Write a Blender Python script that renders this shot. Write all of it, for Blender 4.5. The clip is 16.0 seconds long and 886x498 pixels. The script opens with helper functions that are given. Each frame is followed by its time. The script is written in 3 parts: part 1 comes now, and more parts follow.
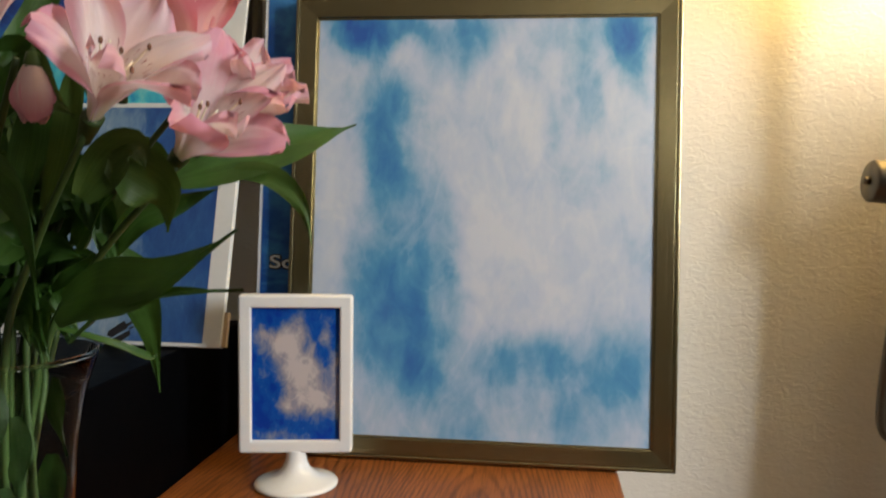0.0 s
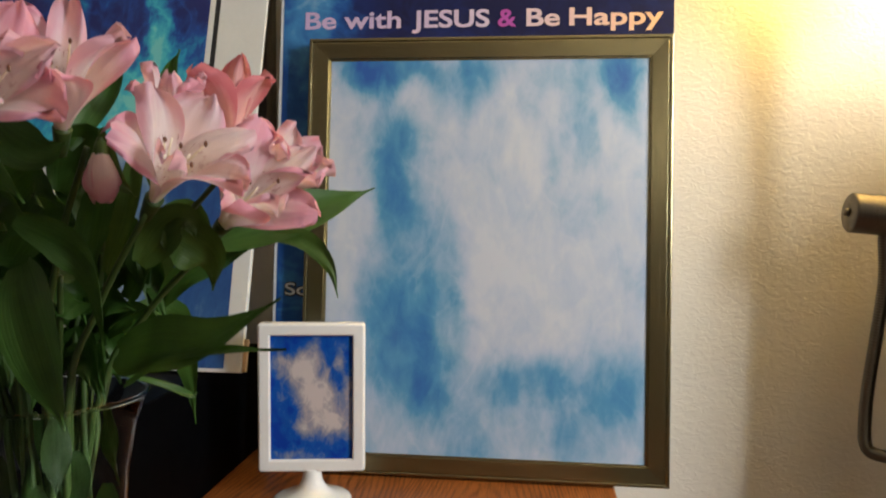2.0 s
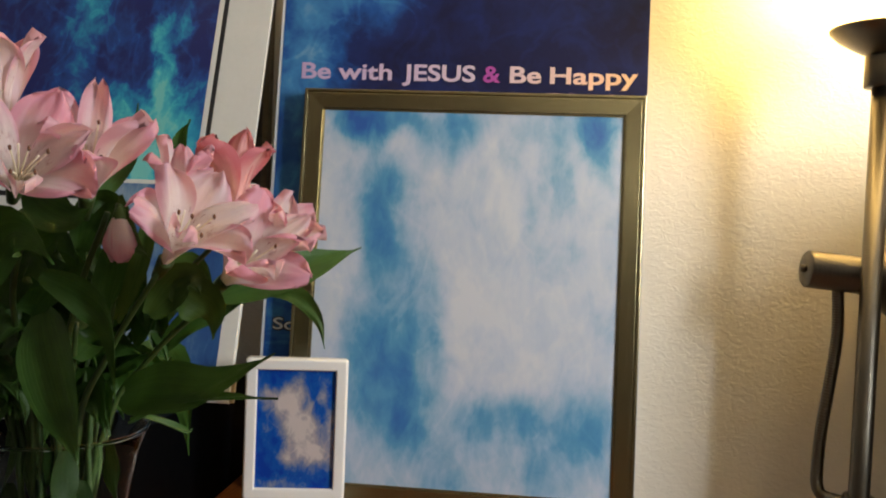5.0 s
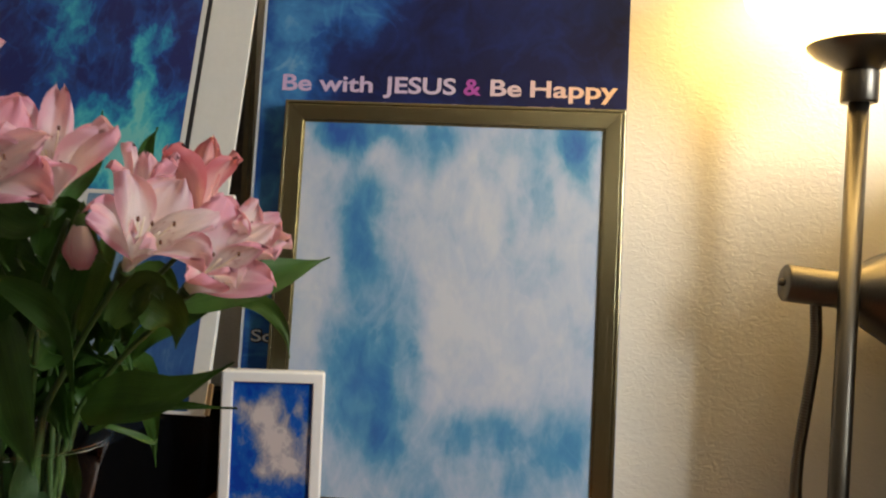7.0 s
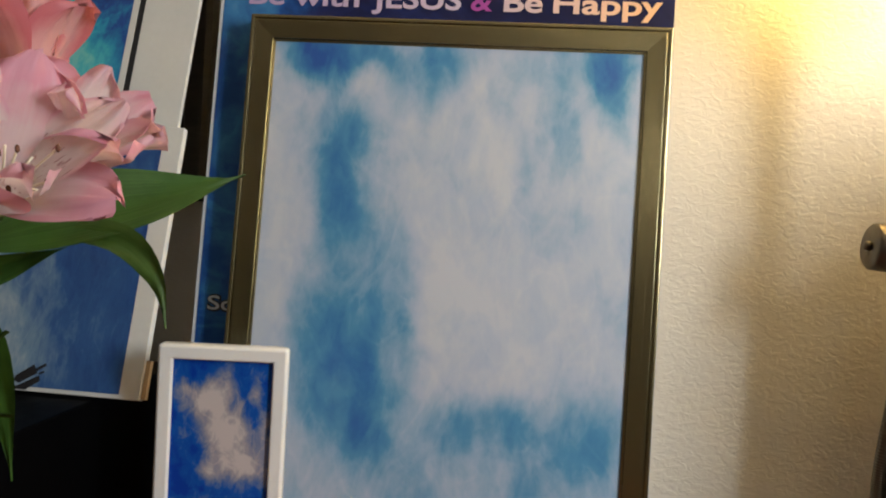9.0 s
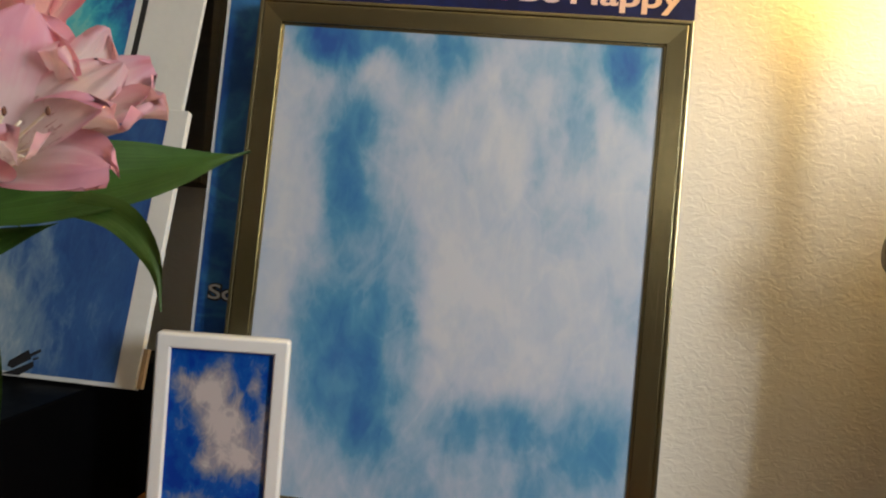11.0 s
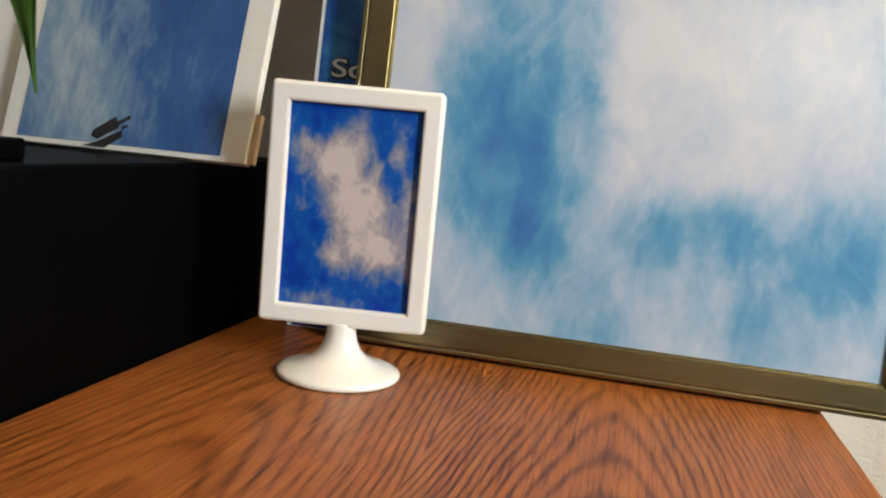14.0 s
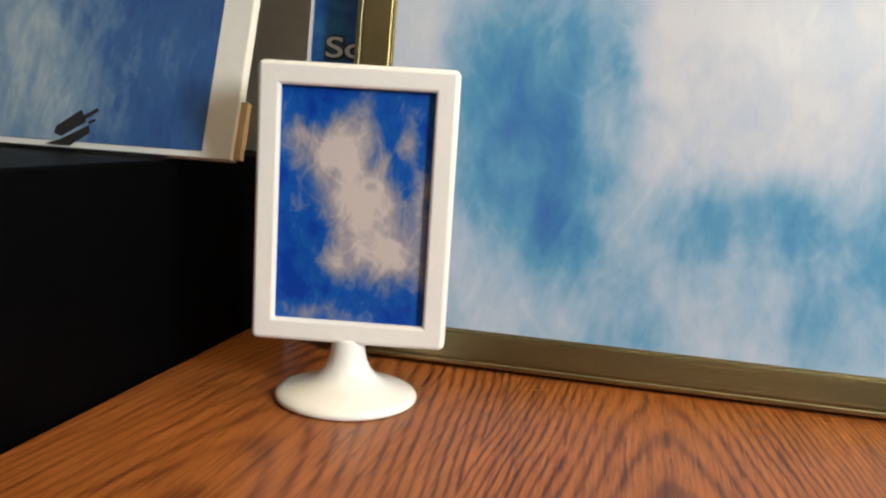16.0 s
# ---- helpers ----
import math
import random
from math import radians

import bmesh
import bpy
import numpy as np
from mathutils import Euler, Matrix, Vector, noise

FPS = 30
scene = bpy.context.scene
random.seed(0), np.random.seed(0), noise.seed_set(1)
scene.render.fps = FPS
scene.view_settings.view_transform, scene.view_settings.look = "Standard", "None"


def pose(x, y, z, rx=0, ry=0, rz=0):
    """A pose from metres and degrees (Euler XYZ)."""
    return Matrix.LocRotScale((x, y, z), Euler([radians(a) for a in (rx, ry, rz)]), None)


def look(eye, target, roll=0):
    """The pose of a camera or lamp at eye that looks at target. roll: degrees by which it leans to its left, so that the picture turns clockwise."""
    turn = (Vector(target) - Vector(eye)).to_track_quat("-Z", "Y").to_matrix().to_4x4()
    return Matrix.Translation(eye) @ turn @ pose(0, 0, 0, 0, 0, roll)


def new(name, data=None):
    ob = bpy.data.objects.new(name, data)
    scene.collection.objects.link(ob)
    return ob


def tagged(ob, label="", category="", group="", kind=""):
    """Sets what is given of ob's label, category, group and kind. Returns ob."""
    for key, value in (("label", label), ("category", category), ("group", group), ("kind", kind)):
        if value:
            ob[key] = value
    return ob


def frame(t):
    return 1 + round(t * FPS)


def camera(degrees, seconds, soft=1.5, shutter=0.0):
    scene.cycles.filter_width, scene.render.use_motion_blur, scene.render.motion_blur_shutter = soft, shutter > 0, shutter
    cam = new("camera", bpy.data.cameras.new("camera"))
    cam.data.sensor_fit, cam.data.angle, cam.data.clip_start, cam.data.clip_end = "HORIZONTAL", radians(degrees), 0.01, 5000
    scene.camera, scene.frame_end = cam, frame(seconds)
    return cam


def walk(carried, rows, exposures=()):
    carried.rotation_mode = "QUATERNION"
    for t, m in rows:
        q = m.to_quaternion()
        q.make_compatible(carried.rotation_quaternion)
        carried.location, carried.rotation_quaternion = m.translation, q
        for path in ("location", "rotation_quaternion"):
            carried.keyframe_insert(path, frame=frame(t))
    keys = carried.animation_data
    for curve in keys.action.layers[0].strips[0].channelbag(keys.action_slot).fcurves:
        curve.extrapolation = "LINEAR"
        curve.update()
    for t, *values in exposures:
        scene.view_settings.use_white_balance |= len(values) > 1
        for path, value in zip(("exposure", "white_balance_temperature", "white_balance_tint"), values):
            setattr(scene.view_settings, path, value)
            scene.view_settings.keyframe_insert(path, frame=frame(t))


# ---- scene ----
cam = camera(57.3, 16.0, soft=2.0, shutter=0.5)
PATH = [
    (0, (0.087, 0.027, 1.073), (-0.144, 2.008, 0.93), 0.8),
    (0.5, (0.095, 0.011, 1.088), (-0.113, 1.996, 0.966), 0.9),
    (1, (0.09, -0.004, 1.084), (-0.122, 1.981, 0.966), 1.2),
    (1.5, (0.09, -0.03, 1.088), (-0.139, 1.953, 0.965), 1.5),
    (2, (0.088, -0.03, 1.106), (-0.147, 1.952, 0.976), 0.5),
    (2.5, (0.086, -0.042, 1.128), (-0.172, 1.938, 1.01), 1.4),
    (3, (0.086, -0.059, 1.115), (-0.117, 1.927, 0.99), 1.4),
    (3.5, (0.087, -0.068, 1.107), (-0.119, 1.919, 1.002), 0.8),
    (4, (0.097, -0.077, 1.122), (-0.104, 1.91, 1.017), 1.5),
    (6.5, (0.103, -0.089, 1.136), (-0.1, 1.9, 1.128), 2.7),
    (7, (0.116, -0.082, 1.13), (-0.069, 1.909, 1.099), 2.6),
    (7.5, (0.124, -0.024, 1.126), (-0.056, 1.967, 1.067), 2.9),
    (8, (0.121, 0.058, 1.117), (-0.059, 2.049, 1.068), 3.0),
    (8.5, (0.119, 0.111, 1.103), (-0.089, 2.101, 1.0165), 2.9),
    (11, (0.109, 0.148, 1.092), (-0.117, 2.13, 0.999), 4.9),
    (11.5, (0.104, 0.199, 1.059), (-0.146, 2.176, 0.897), 3.4),
    (12, (0.079, 0.248, 1.001), (-0.336, 2.194, 0.799), 3.7),
    (12.5, (0.052, 0.264, 0.976), (-0.422, 2.19, 0.723), 4.5),
    (13, (0.041, 0.275, 0.951), (-0.46, 2.192, 0.672), 4.3),
    (13.5, (0.027, 0.289, 0.935), (-0.457, 2.208, 0.648), 2.9),
    (14, (0.024, 0.32, 0.929), (-0.41, 2.254, 0.66), 5.4),
    (14.5, (0.011, 0.346, 0.93), (-0.426, 2.275, 0.636), 4.3),
    (15, (0.004, 0.362, 0.929), (-0.417, 2.297, 0.649), 4.9),
    (15.5, (-0.009, 0.384, 0.93), (-0.454, 2.31, 0.628), 4.4),
    (16, (-0.007, 0.392, 0.928), (-0.43, 2.323, 0.623), 3.6),
]
EXPOSURES = [(0, -0.12, 6500, 10), (4, -0.15, 6500, 10), (7, -0.27, 6500, 10), (8.5, -0.32, 6500, 10), (11, -0.36, 6500, 10), (12, -0.36, 6250, 8), (12.5, -0.32, 6250, 8),
             (13.2, 0.04, 6550, 9), (14, 0.36, 6600, 8), (15, 0.43, 6600, 8), (16, 0.43, 6600, 8)]
walk(cam, [(t, look(eye, target, roll)) for t, eye, target, roll in PATH], EXPOSURES)

# ---- world and light ----
world = bpy.data.worlds.new("world")
scene.world = world
world.use_nodes = True
world.node_tree.nodes["Background"].inputs[0].default_value = (0.55, 0.68, 0.9, 1)
world.node_tree.nodes["Background"].inputs[1].default_value = 0.15

# daylight that comes in by the window in the side wall
sky_light = bpy.data.lights.new("window_daylight", "AREA")
sky_light.shape, sky_light.size, sky_light.size_y = "RECTANGLE", 0.28, 0.8
sky_light.energy, sky_light.color = 35, (0.905, 0.94, 0.945)
new("window_daylight", sky_light).matrix_world = look((1.50, -0.05, 1.60), (0.0, 0.60, 1.20))

# the bulb in the lamp's bowl
bulb = bpy.data.lights.new("lamp_bulb", "POINT")
bulb.energy, bulb.color, bulb.shadow_soft_size = 18, (1.0, 0.67, 0.25), 0.03
new("lamp_bulb", bulb).location = (0.522, 0.955, 1.47)

BULB = 13.0          # glow of the opal lamp bowl
WARM = (1.0, 0.65, 0.21, 1)


# ---- materials ----
def nodes_of(name):
    m = bpy.data.materials.new(name)
    m.use_nodes = True
    return m, m.node_tree, m.node_tree.nodes["Principled BSDF"]


def node(nt, kind, **values):
    n = nt.nodes.new(kind)
    for k, v in values.items():
        n.inputs[k.replace("_", " ")].default_value = v
    return n


def op(nt, operation, a, b=None, c=None):
    n = nt.nodes.new("ShaderNodeMath")
    n.operation = operation
    for i, v in enumerate((a, b, c)):
        if v is None:
            continue
        if isinstance(v, (int, float)):
            n.inputs[i].default_value = v
        else:
            nt.links.new(v, n.inputs[i])
    return n.outputs[0]


def ramp(nt, fac, stops):
    n = nt.nodes.new("ShaderNodeValToRGB")
    e = n.color_ramp.elements
    while len(e) < len(stops):
        e.new(0.5)
    for el, (p, c) in zip(e, stops):
        el.position, el.color = p, (*c, 1)
    nt.links.new(fac, n.inputs[0])
    return n.outputs[0]


def coords(nt, scale=(1, 1, 1), kind="Object"):
    tc = nt.nodes.new("ShaderNodeTexCoord")
    mp = nt.nodes.new("ShaderNodeMapping")
    mp.inputs["Scale"].default_value = scale
    nt.links.new(tc.outputs[kind], mp.inputs[0])
    return mp.outputs[0]


def noise_at(nt, vec, scale, detail=4, rough=0.55, warp=0.0):
    n = node(nt, "ShaderNodeTexNoise", Scale=scale, Detail=detail, Roughness=rough, Distortion=warp)
    nt.links.new(vec, n.inputs["Vector"])
    return n.outputs[0]


def bump(nt, b, height, strength, distance):
    n = node(nt, "ShaderNodeBump", Strength=strength, Distance=distance)
    nt.links.new(height, n.inputs["Height"])
    nt.links.new(n.outputs[0], b.inputs["Normal"])


def surface(name, dark, light, rough, scale=30, metal=0.0, relief=0.0, relief_scale=200, stretch=(1, 1, 1), coat=0.0):
    """A plain surface with variation at two scales and fine relief."""
    m, nt, b = nodes_of(name)
    v = coords(nt, stretch)
    mixed = op(nt, "ADD", op(nt, "MULTIPLY", noise_at(nt, v, scale), 0.6), op(nt, "MULTIPLY", noise_at(nt, v, scale * 9), 0.4))
    nt.links.new(ramp(nt, mixed, [(0.3, dark), (0.7, light)]), b.inputs["Base Color"])
    nt.links.new(op(nt, "MULTIPLY_ADD", noise_at(nt, v, scale * 3), 0.16, rough - 0.08), b.inputs["Roughness"])
    b.inputs["Metallic"].default_value = metal
    b.inputs["Coat Weight"].default_value = coat
    b.inputs["Coat Roughness"].default_value = 0.08
    if relief:
        bump(nt, b, noise_at(nt, v, relief_scale, 3), 0.6, relief)
    return m


def print_of(name, blobs, stops, size, base, grain, streak=(1, 1), warp=0.12, rough=0.4, coat=0.6, fine=0.25, wisp=0.0):
    """A printed picture of sky: soft patches (u, v, half width, half height, weight), torn by noise, in a scale of colours."""
    m, nt, b = nodes_of(name)
    uv = coords(nt, (1, 1, 1), "UV")
    sized = coords(nt, (size[0] * streak[0], size[1] * streak[1], 1), "UV")
    n = node(nt, "ShaderNodeTexNoise", Scale=14, Detail=5, Roughness=0.6)
    nt.links.new(sized, n.inputs["Vector"])
    shift = nt.nodes.new("ShaderNodeVectorMath")
    shift.operation = "MULTIPLY_ADD"
    nt.links.new(n.outputs["Color"], shift.inputs[0])
    shift.inputs[1].default_value = (warp * 2, warp * 2, 0)
    nt.links.new(uv, shift.inputs[2])
    total = None
    for u, v, ru, rv, w in blobs:
        d = nt.nodes.new("ShaderNodeVectorMath")
        d.operation = "SUBTRACT"
        nt.links.new(shift.outputs[0], d.inputs[0])
        d.inputs[1].default_value = (u + warp, v + warp, 0)
        q = nt.nodes.new("ShaderNodeVectorMath")
        q.operation = "MULTIPLY"
        nt.links.new(d.outputs[0], q.inputs[0])
        q.inputs[1].default_value = (1 / ru, 1 / rv, 0)
        ln = nt.nodes.new("ShaderNodeVectorMath")
        ln.operation = "LENGTH"
        nt.links.new(q.outputs[0], ln.inputs[0])
        r = nt.nodes.new("ShaderNodeMapRange")
        r.interpolation_type = "SMOOTHSTEP"
        for i, val in enumerate((1.6, 0.0, 0.0, w)):
            r.inputs[i + 1].default_value = val
        nt.links.new(ln.outputs["Value"], r.inputs[0])
        total = r.outputs[0] if total is None else op(nt, "ADD", total, r.outputs[0])
    big = op(nt, "SUBTRACT", noise_at(nt, sized, 24, 5, 0.52, 0.6), 0.5)
    small = op(nt, "SUBTRACT", noise_at(nt, sized, 85, 4, 0.55, 0.8), 0.5)
    strand = op(nt, "ABSOLUTE", op(nt, "SUBTRACT", noise_at(nt, sized, 15, 3, 0.5, 1.3), 0.5))
    strand = op(nt, "MAXIMUM", op(nt, "SUBTRACT", 0.07, strand), 0.0)
    large = op(nt, "SUBTRACT", noise_at(nt, sized, 8, 3, 0.5, 0.8), 0.5)
    total = op(nt, "MULTIPLY_ADD", strand, wisp, op(nt, "MULTIPLY_ADD", large, grain * 0.8, op(nt, "ADD", total, base)))
    total = op(nt, "MULTIPLY_ADD", big, grain, total)
    total = op(nt, "MULTIPLY_ADD", small, grain * fine, total)
    nt.links.new(ramp(nt, total, stops), b.inputs["Base Color"])
    b.inputs["Roughness"].default_value = rough
    b.inputs["Coat Weight"].default_value = coat
    b.inputs["Coat Roughness"].default_value = 0.09
    return m


def wall_paint():
    m, nt, b = nodes_of("cream_wall_paint")
    v = coords(nt)
    nt.links.new(ramp(nt, noise_at(nt, v, 6), [(0.3, (0.74, 0.70, 0.62)), (0.7, (0.80, 0.76, 0.68))]), b.inputs["Base Color"])
    b.inputs["Roughness"].default_value = 0.42
    flat = coords(nt, (1, 1, 1.5))
    lumps = ramp(nt, noise_at(nt, flat, 85, 2, 0.45, 0.9), [(0.40, (0, 0, 0)), (0.62, (1, 1, 1))])
    lumps = op(nt, "ADD", op(nt, "MULTIPLY", lumps, 0.45), op(nt, "MULTIPLY", noise_at(nt, v, 210, 2), 0.45))
    bump(nt, b, lumps, 0.34, 0.0016)
    return m


def oak():
    """Crown-cut oak: two sets of nested arches along y, fine straight grain between them."""
    m, nt, b = nodes_of("red_oak_veneer")
    sep = nt.nodes.new("ShaderNodeSeparateXYZ")
    nt.links.new(coords(nt), sep.inputs[0])
    x, y = sep.outputs[0], sep.outputs[1]
    sway = op(nt, "MULTIPLY_ADD", op(nt, "SUBTRACT", noise_at(nt, coords(nt, (5, 3, 1)), 1.0, 3, 0.5), 0.5), 0.02, x)

    def arches(axis, slope, soft):
        d = op(nt, "SUBTRACT", sway, axis)
        r = op(nt, "SQRT", op(nt, "MULTIPLY_ADD", d, d, soft * soft))
        return op(nt, "MULTIPLY_ADD", op(nt, "SUBTRACT", r, soft), slope, y)

    ring = op(nt, "MINIMUM", arches(0.029, 26.0, 0.130), op(nt, "ADD", arches(-0.190, 22.0, 0.17), 0.10))
    jag = op(nt, "SUBTRACT", noise_at(nt, coords(nt, (75, 9, 1)), 1.0, 4, 0.6), 0.5)
    slow = op(nt, "SUBTRACT", noise_at(nt, coords(nt, (12, 6, 1)), 1.0, 3, 0.5), 0.5)
    ring = op(nt, "MULTIPLY_ADD", slow, 0.05, op(nt, "MULTIPLY_ADD", jag, 0.036, ring))
    wave = op(nt, "MULTIPLY_ADD", op(nt, "SINE", op(nt, "MULTIPLY", ring, 2 * math.pi / 0.066)), 0.5, 0.5)
    pores = noise_at(nt, coords(nt, (640, 34, 1)), 1.0, 4, 0.7, 0.3)
    streaks = noise_at(nt, coords(nt, (240, 7, 1)), 1.0, 4, 0.65, 0.4)
    broad = noise_at(nt, coords(nt, (9, 2.5, 1)), 1.0, 3, 0.5)
    line = op(nt, "MULTIPLY", op(nt, "POWER", wave, 2.4), op(nt, "MULTIPLY_ADD", broad, 0.44, op(nt, "MULTIPLY_ADD", pores, 0.46, -0.29)))
    tone = op(nt, "SUBTRACT", op(nt, "MULTIPLY_ADD", streaks, 0.50, op(nt, "MULTIPLY_ADD", pores, 0.78, op(nt, "MULTIPLY", broad, 0.02))), line)
    col = ramp(nt, tone, [(0.34, (0.045, 0.011, 0.003)), (0.49, (0.140, 0.039, 0.009)), (0.62, (0.26, 0.082, 0.018)), (0.82, (0.36, 0.125, 0.031))])
    nt.links.new(col, b.inputs["Base Color"])
    b.inputs["Roughness"].default_value = 0.36
    b.inputs["Specular IOR Level"].default_value = 0.4
    bump(nt, b, pores, 0.25, 0.0004)
    return m


def brushed_metal(name, dark, light, rough, stretch):
    """Metal with fine drawn lines: stretch is the count of lines a metre along each axis."""
    m, nt, b = nodes_of(name)
    lines = noise_at(nt, coords(nt, stretch), 1.0, 5, 0.7)
    cloudy = noise_at(nt, coords(nt), 14, 3)
    nt.links.new(ramp(nt, op(nt, "MULTIPLY_ADD", lines, 0.6, op(nt, "MULTIPLY", cloudy, 0.4)), [(0.32, dark), (0.68, light)]), b.inputs["Base Color"])
    nt.links.new(op(nt, "MULTIPLY_ADD", lines, 0.20, rough - 0.10), b.inputs["Roughness"])
    b.inputs["Metallic"].default_value = 1.0
    bump(nt, b, lines, 0.5, 0.0003)
    return m


def opal():
    m, nt, b = nodes_of("lit_opal_glass")
    b.inputs["Base Color"].default_value = (0.9, 0.85, 0.75, 1)
    b.inputs["Emission Color"].default_value = WARM
    b.inputs["Emission Strength"].default_value = BULB
    return m


def clear_glass(name, tint, ior):
    m, nt, b = nodes_of(name)
    b.inputs["Base Color"].default_value = tint
    b.inputs["Transmission Weight"].default_value = 1
    b.inputs["Roughness"].default_value = 0.02
    b.inputs["IOR"].default_value = ior
    return m


def petal_material(name, edge, body, throat, streaked):
    m, nt, b = nodes_of(name)
    tc = nt.nodes.new("ShaderNodeTexCoord")
    sep = nt.nodes.new("ShaderNodeSeparateXYZ")
    nt.links.new(tc.outputs["UV"], sep.inputs[0])
    u, v = sep.outputs[0], sep.outputs[1]
    veins = noise_at(nt, coords(nt, (26, 1.5, 1), "UV"), 1.0, 3)
    blotch = noise_at(nt, coords(nt), 70, 3)
    side = op(nt, "ABSOLUTE", op(nt, "SUBTRACT", u, 0.5))
    rim = op(nt, "MULTIPLY_ADD", op(nt, "POWER", op(nt, "MULTIPLY", side, 2.0), 4.0), 0.42, v)
    tone = op(nt, "ADD", rim, op(nt, "MULTIPLY_ADD", veins, 0.22, op(nt, "MULTIPLY_ADD", blotch, 0.34, -0.28)))
    each = nt.nodes.new("ShaderNodeObjectInfo").outputs["Random"]
    tone = op(nt, "ADD", tone, op(nt, "MULTIPLY_ADD", each, 0.30, -0.15))
    pale = tuple(min(0.92, c * 1.12 + 0.05) for c in body)
    col = ramp(nt, tone, [(0.05, throat), (0.34, pale), (0.70, body), (1.0, edge)])
    if streaked:
        wv = noise_at(nt, coords(nt, (56, 8, 1), "UV"), 1.0, 1)
        near = op(nt, "MULTIPLY", op(nt, "GREATER_THAN", wv, 0.66), op(nt, "MULTIPLY", op(nt, "GREATER_THAN", v, 0.30), op(nt, "LESS_THAN", v, 0.62)))
        mix = nt.nodes.new("ShaderNodeMix")
        mix.data_type = "RGBA"
        nt.links.new(near, mix.inputs[0])
        nt.links.new(col, mix.inputs[6])
        mix.inputs[7].default_value = (0.32, 0.05, 0.06, 1)
        col = mix.outputs[2]
    nt.links.new(col, b.inputs["Base Color"])
    b.inputs["Roughness"].default_value = 0.5
    b.inputs["Sheen Weight"].default_value = 0.15
    bump(nt, b, veins, 0.35, 0.0006)
    tr = nt.nodes.new("ShaderNodeBsdfTranslucent")
    nt.links.new(col, tr.inputs[0])
    mixs = nt.nodes.new("ShaderNodeMixShader")
    mixs.inputs[0].default_value = 0.45
    nt.links.new(b.outputs[0], mixs.inputs[1])
    nt.links.new(tr.outputs[0], mixs.inputs[2])
    nt.links.new(mixs.outputs[0], nt.nodes["Material Output"].inputs[0])
    return m


def leaf_material(name, dark, light):
    m, nt, b = nodes_of(name)
    veins = noise_at(nt, coords(nt, (34, 1.2, 1), "UV"), 1.0, 2)
    blotch = noise_at(nt, coords(nt), 45, 3)
    tone = op(nt, "MULTIPLY_ADD", veins, 0.5, op(nt, "MULTIPLY", blotch, 0.5))
    col = ramp(nt, tone, [(0.32, dark), (0.68, light)])
    nt.links.new(col, b.inputs["Base Color"])
    b.inputs["Roughness"].default_value = 0.40
    b.inputs["Specular IOR Level"].default_value = 0.3
    bump(nt, b, veins, 0.35, 0.0008)
    tr = nt.nodes.new("ShaderNodeBsdfTranslucent")
    nt.links.new(col, tr.inputs[0])
    mixs = nt.nodes.new("ShaderNodeMixShader")
    mixs.inputs[0].default_value = 0.22
    nt.links.new(b.outputs[0], mixs.inputs[1])
    nt.links.new(tr.outputs[0], mixs.inputs[2])
    nt.links.new(mixs.outputs[0], nt.nodes["Material Output"].inputs[0])
    return m


WALL = wall_paint()
# unseen walls: set darker than the cream wall to lower the bounced fill
TAUPE = surface("taupe_low_bounce_wall", (0.30, 0.27, 0.23), (0.35, 0.31, 0.27), 0.7, 8, 0, 0.001, 120)
CEILING = surface("white_ceiling_paint", (0.72, 0.71, 0.68), (0.80, 0.79, 0.76), 0.8, 8, 0, 0.001, 120)
FLOOR = surface("beige_carpet", (0.14, 0.11, 0.085), (0.20, 0.165, 0.125), 0.95, 40, 0, 0.003, 400)
OAK = oak()
BLACK = surface("satin_black_laminate", (0.0009, 0.0009, 0.0011), (0.0015, 0.0015, 0.0018), 0.42, 20, 0, 0.00005, 900)
BLACK.node_tree.nodes["Principled BSDF"].inputs["Specular IOR Level"].default_value = 0.02
CHAMPAGNE = brushed_metal("champagne_metal_brushed_across", (0.31, 0.265, 0.150), (0.37, 0.32, 0.185), 0.24, (4, 1500, 1500))
CHAMPAGNE_UP = brushed_metal("champagne_metal_brushed_upright", (0.31, 0.265, 0.150), (0.37, 0.32, 0.185), 0.24, (1500, 1500, 4))
NICKEL = brushed_metal("brushed_nickel", (0.12, 0.108, 0.09), (0.18, 0.162, 0.132), 0.33, (900, 900, 6))
WHITE_PLASTIC = surface("glossy_white_plastic", (0.76, 0.75, 0.73), (0.80, 0.79, 0.77), 0.15, 12)
MAT_BOARD = surface("white_mat_board", (0.60, 0.60, 0.58), (0.66, 0.66, 0.64), 0.8, 14, 0, 0.0002, 700)
FOAM_EDGE = surface("white_foam_board_edge", (0.62, 0.63, 0.66), (0.72, 0.73, 0.75), 0.8, 60)
KRAFT = surface("beige_card_edge", (0.42, 0.30, 0.18), (0.52, 0.38, 0.24), 0.8, 60)
DARK_WOOD = surface("dark_stained_wood", (0.050, 0.044, 0.034), (0.085, 0.075, 0.055), 0.5, 20, 0, 0.0003, 90, (1, 1, 8))
INK = surface("black_printed_ink", (0.008, 0.008, 0.010), (0.014, 0.014, 0.018), 0.5, 80)
OPAL = opal()
def bright_pane():
    m, nt, b = nodes_of("sunlit_window_pane")
    b.inputs["Emission Color"].default_value = (1.0, 0.92, 0.74, 1)
    b.inputs["Emission Strength"].default_value = 5.5
    return m


BRIGHT_PANE = bright_pane()
GLASS = clear_glass("clear_vase_glass", (0.96, 0.99, 0.97, 1), 1.07)
RIM_GLASS = clear_glass("thick_rim_glass", (0.97, 0.99, 0.98, 1), 1.10)
WATER = clear_glass("vase_water", (0.62, 0.72, 0.52, 1), 1.33)

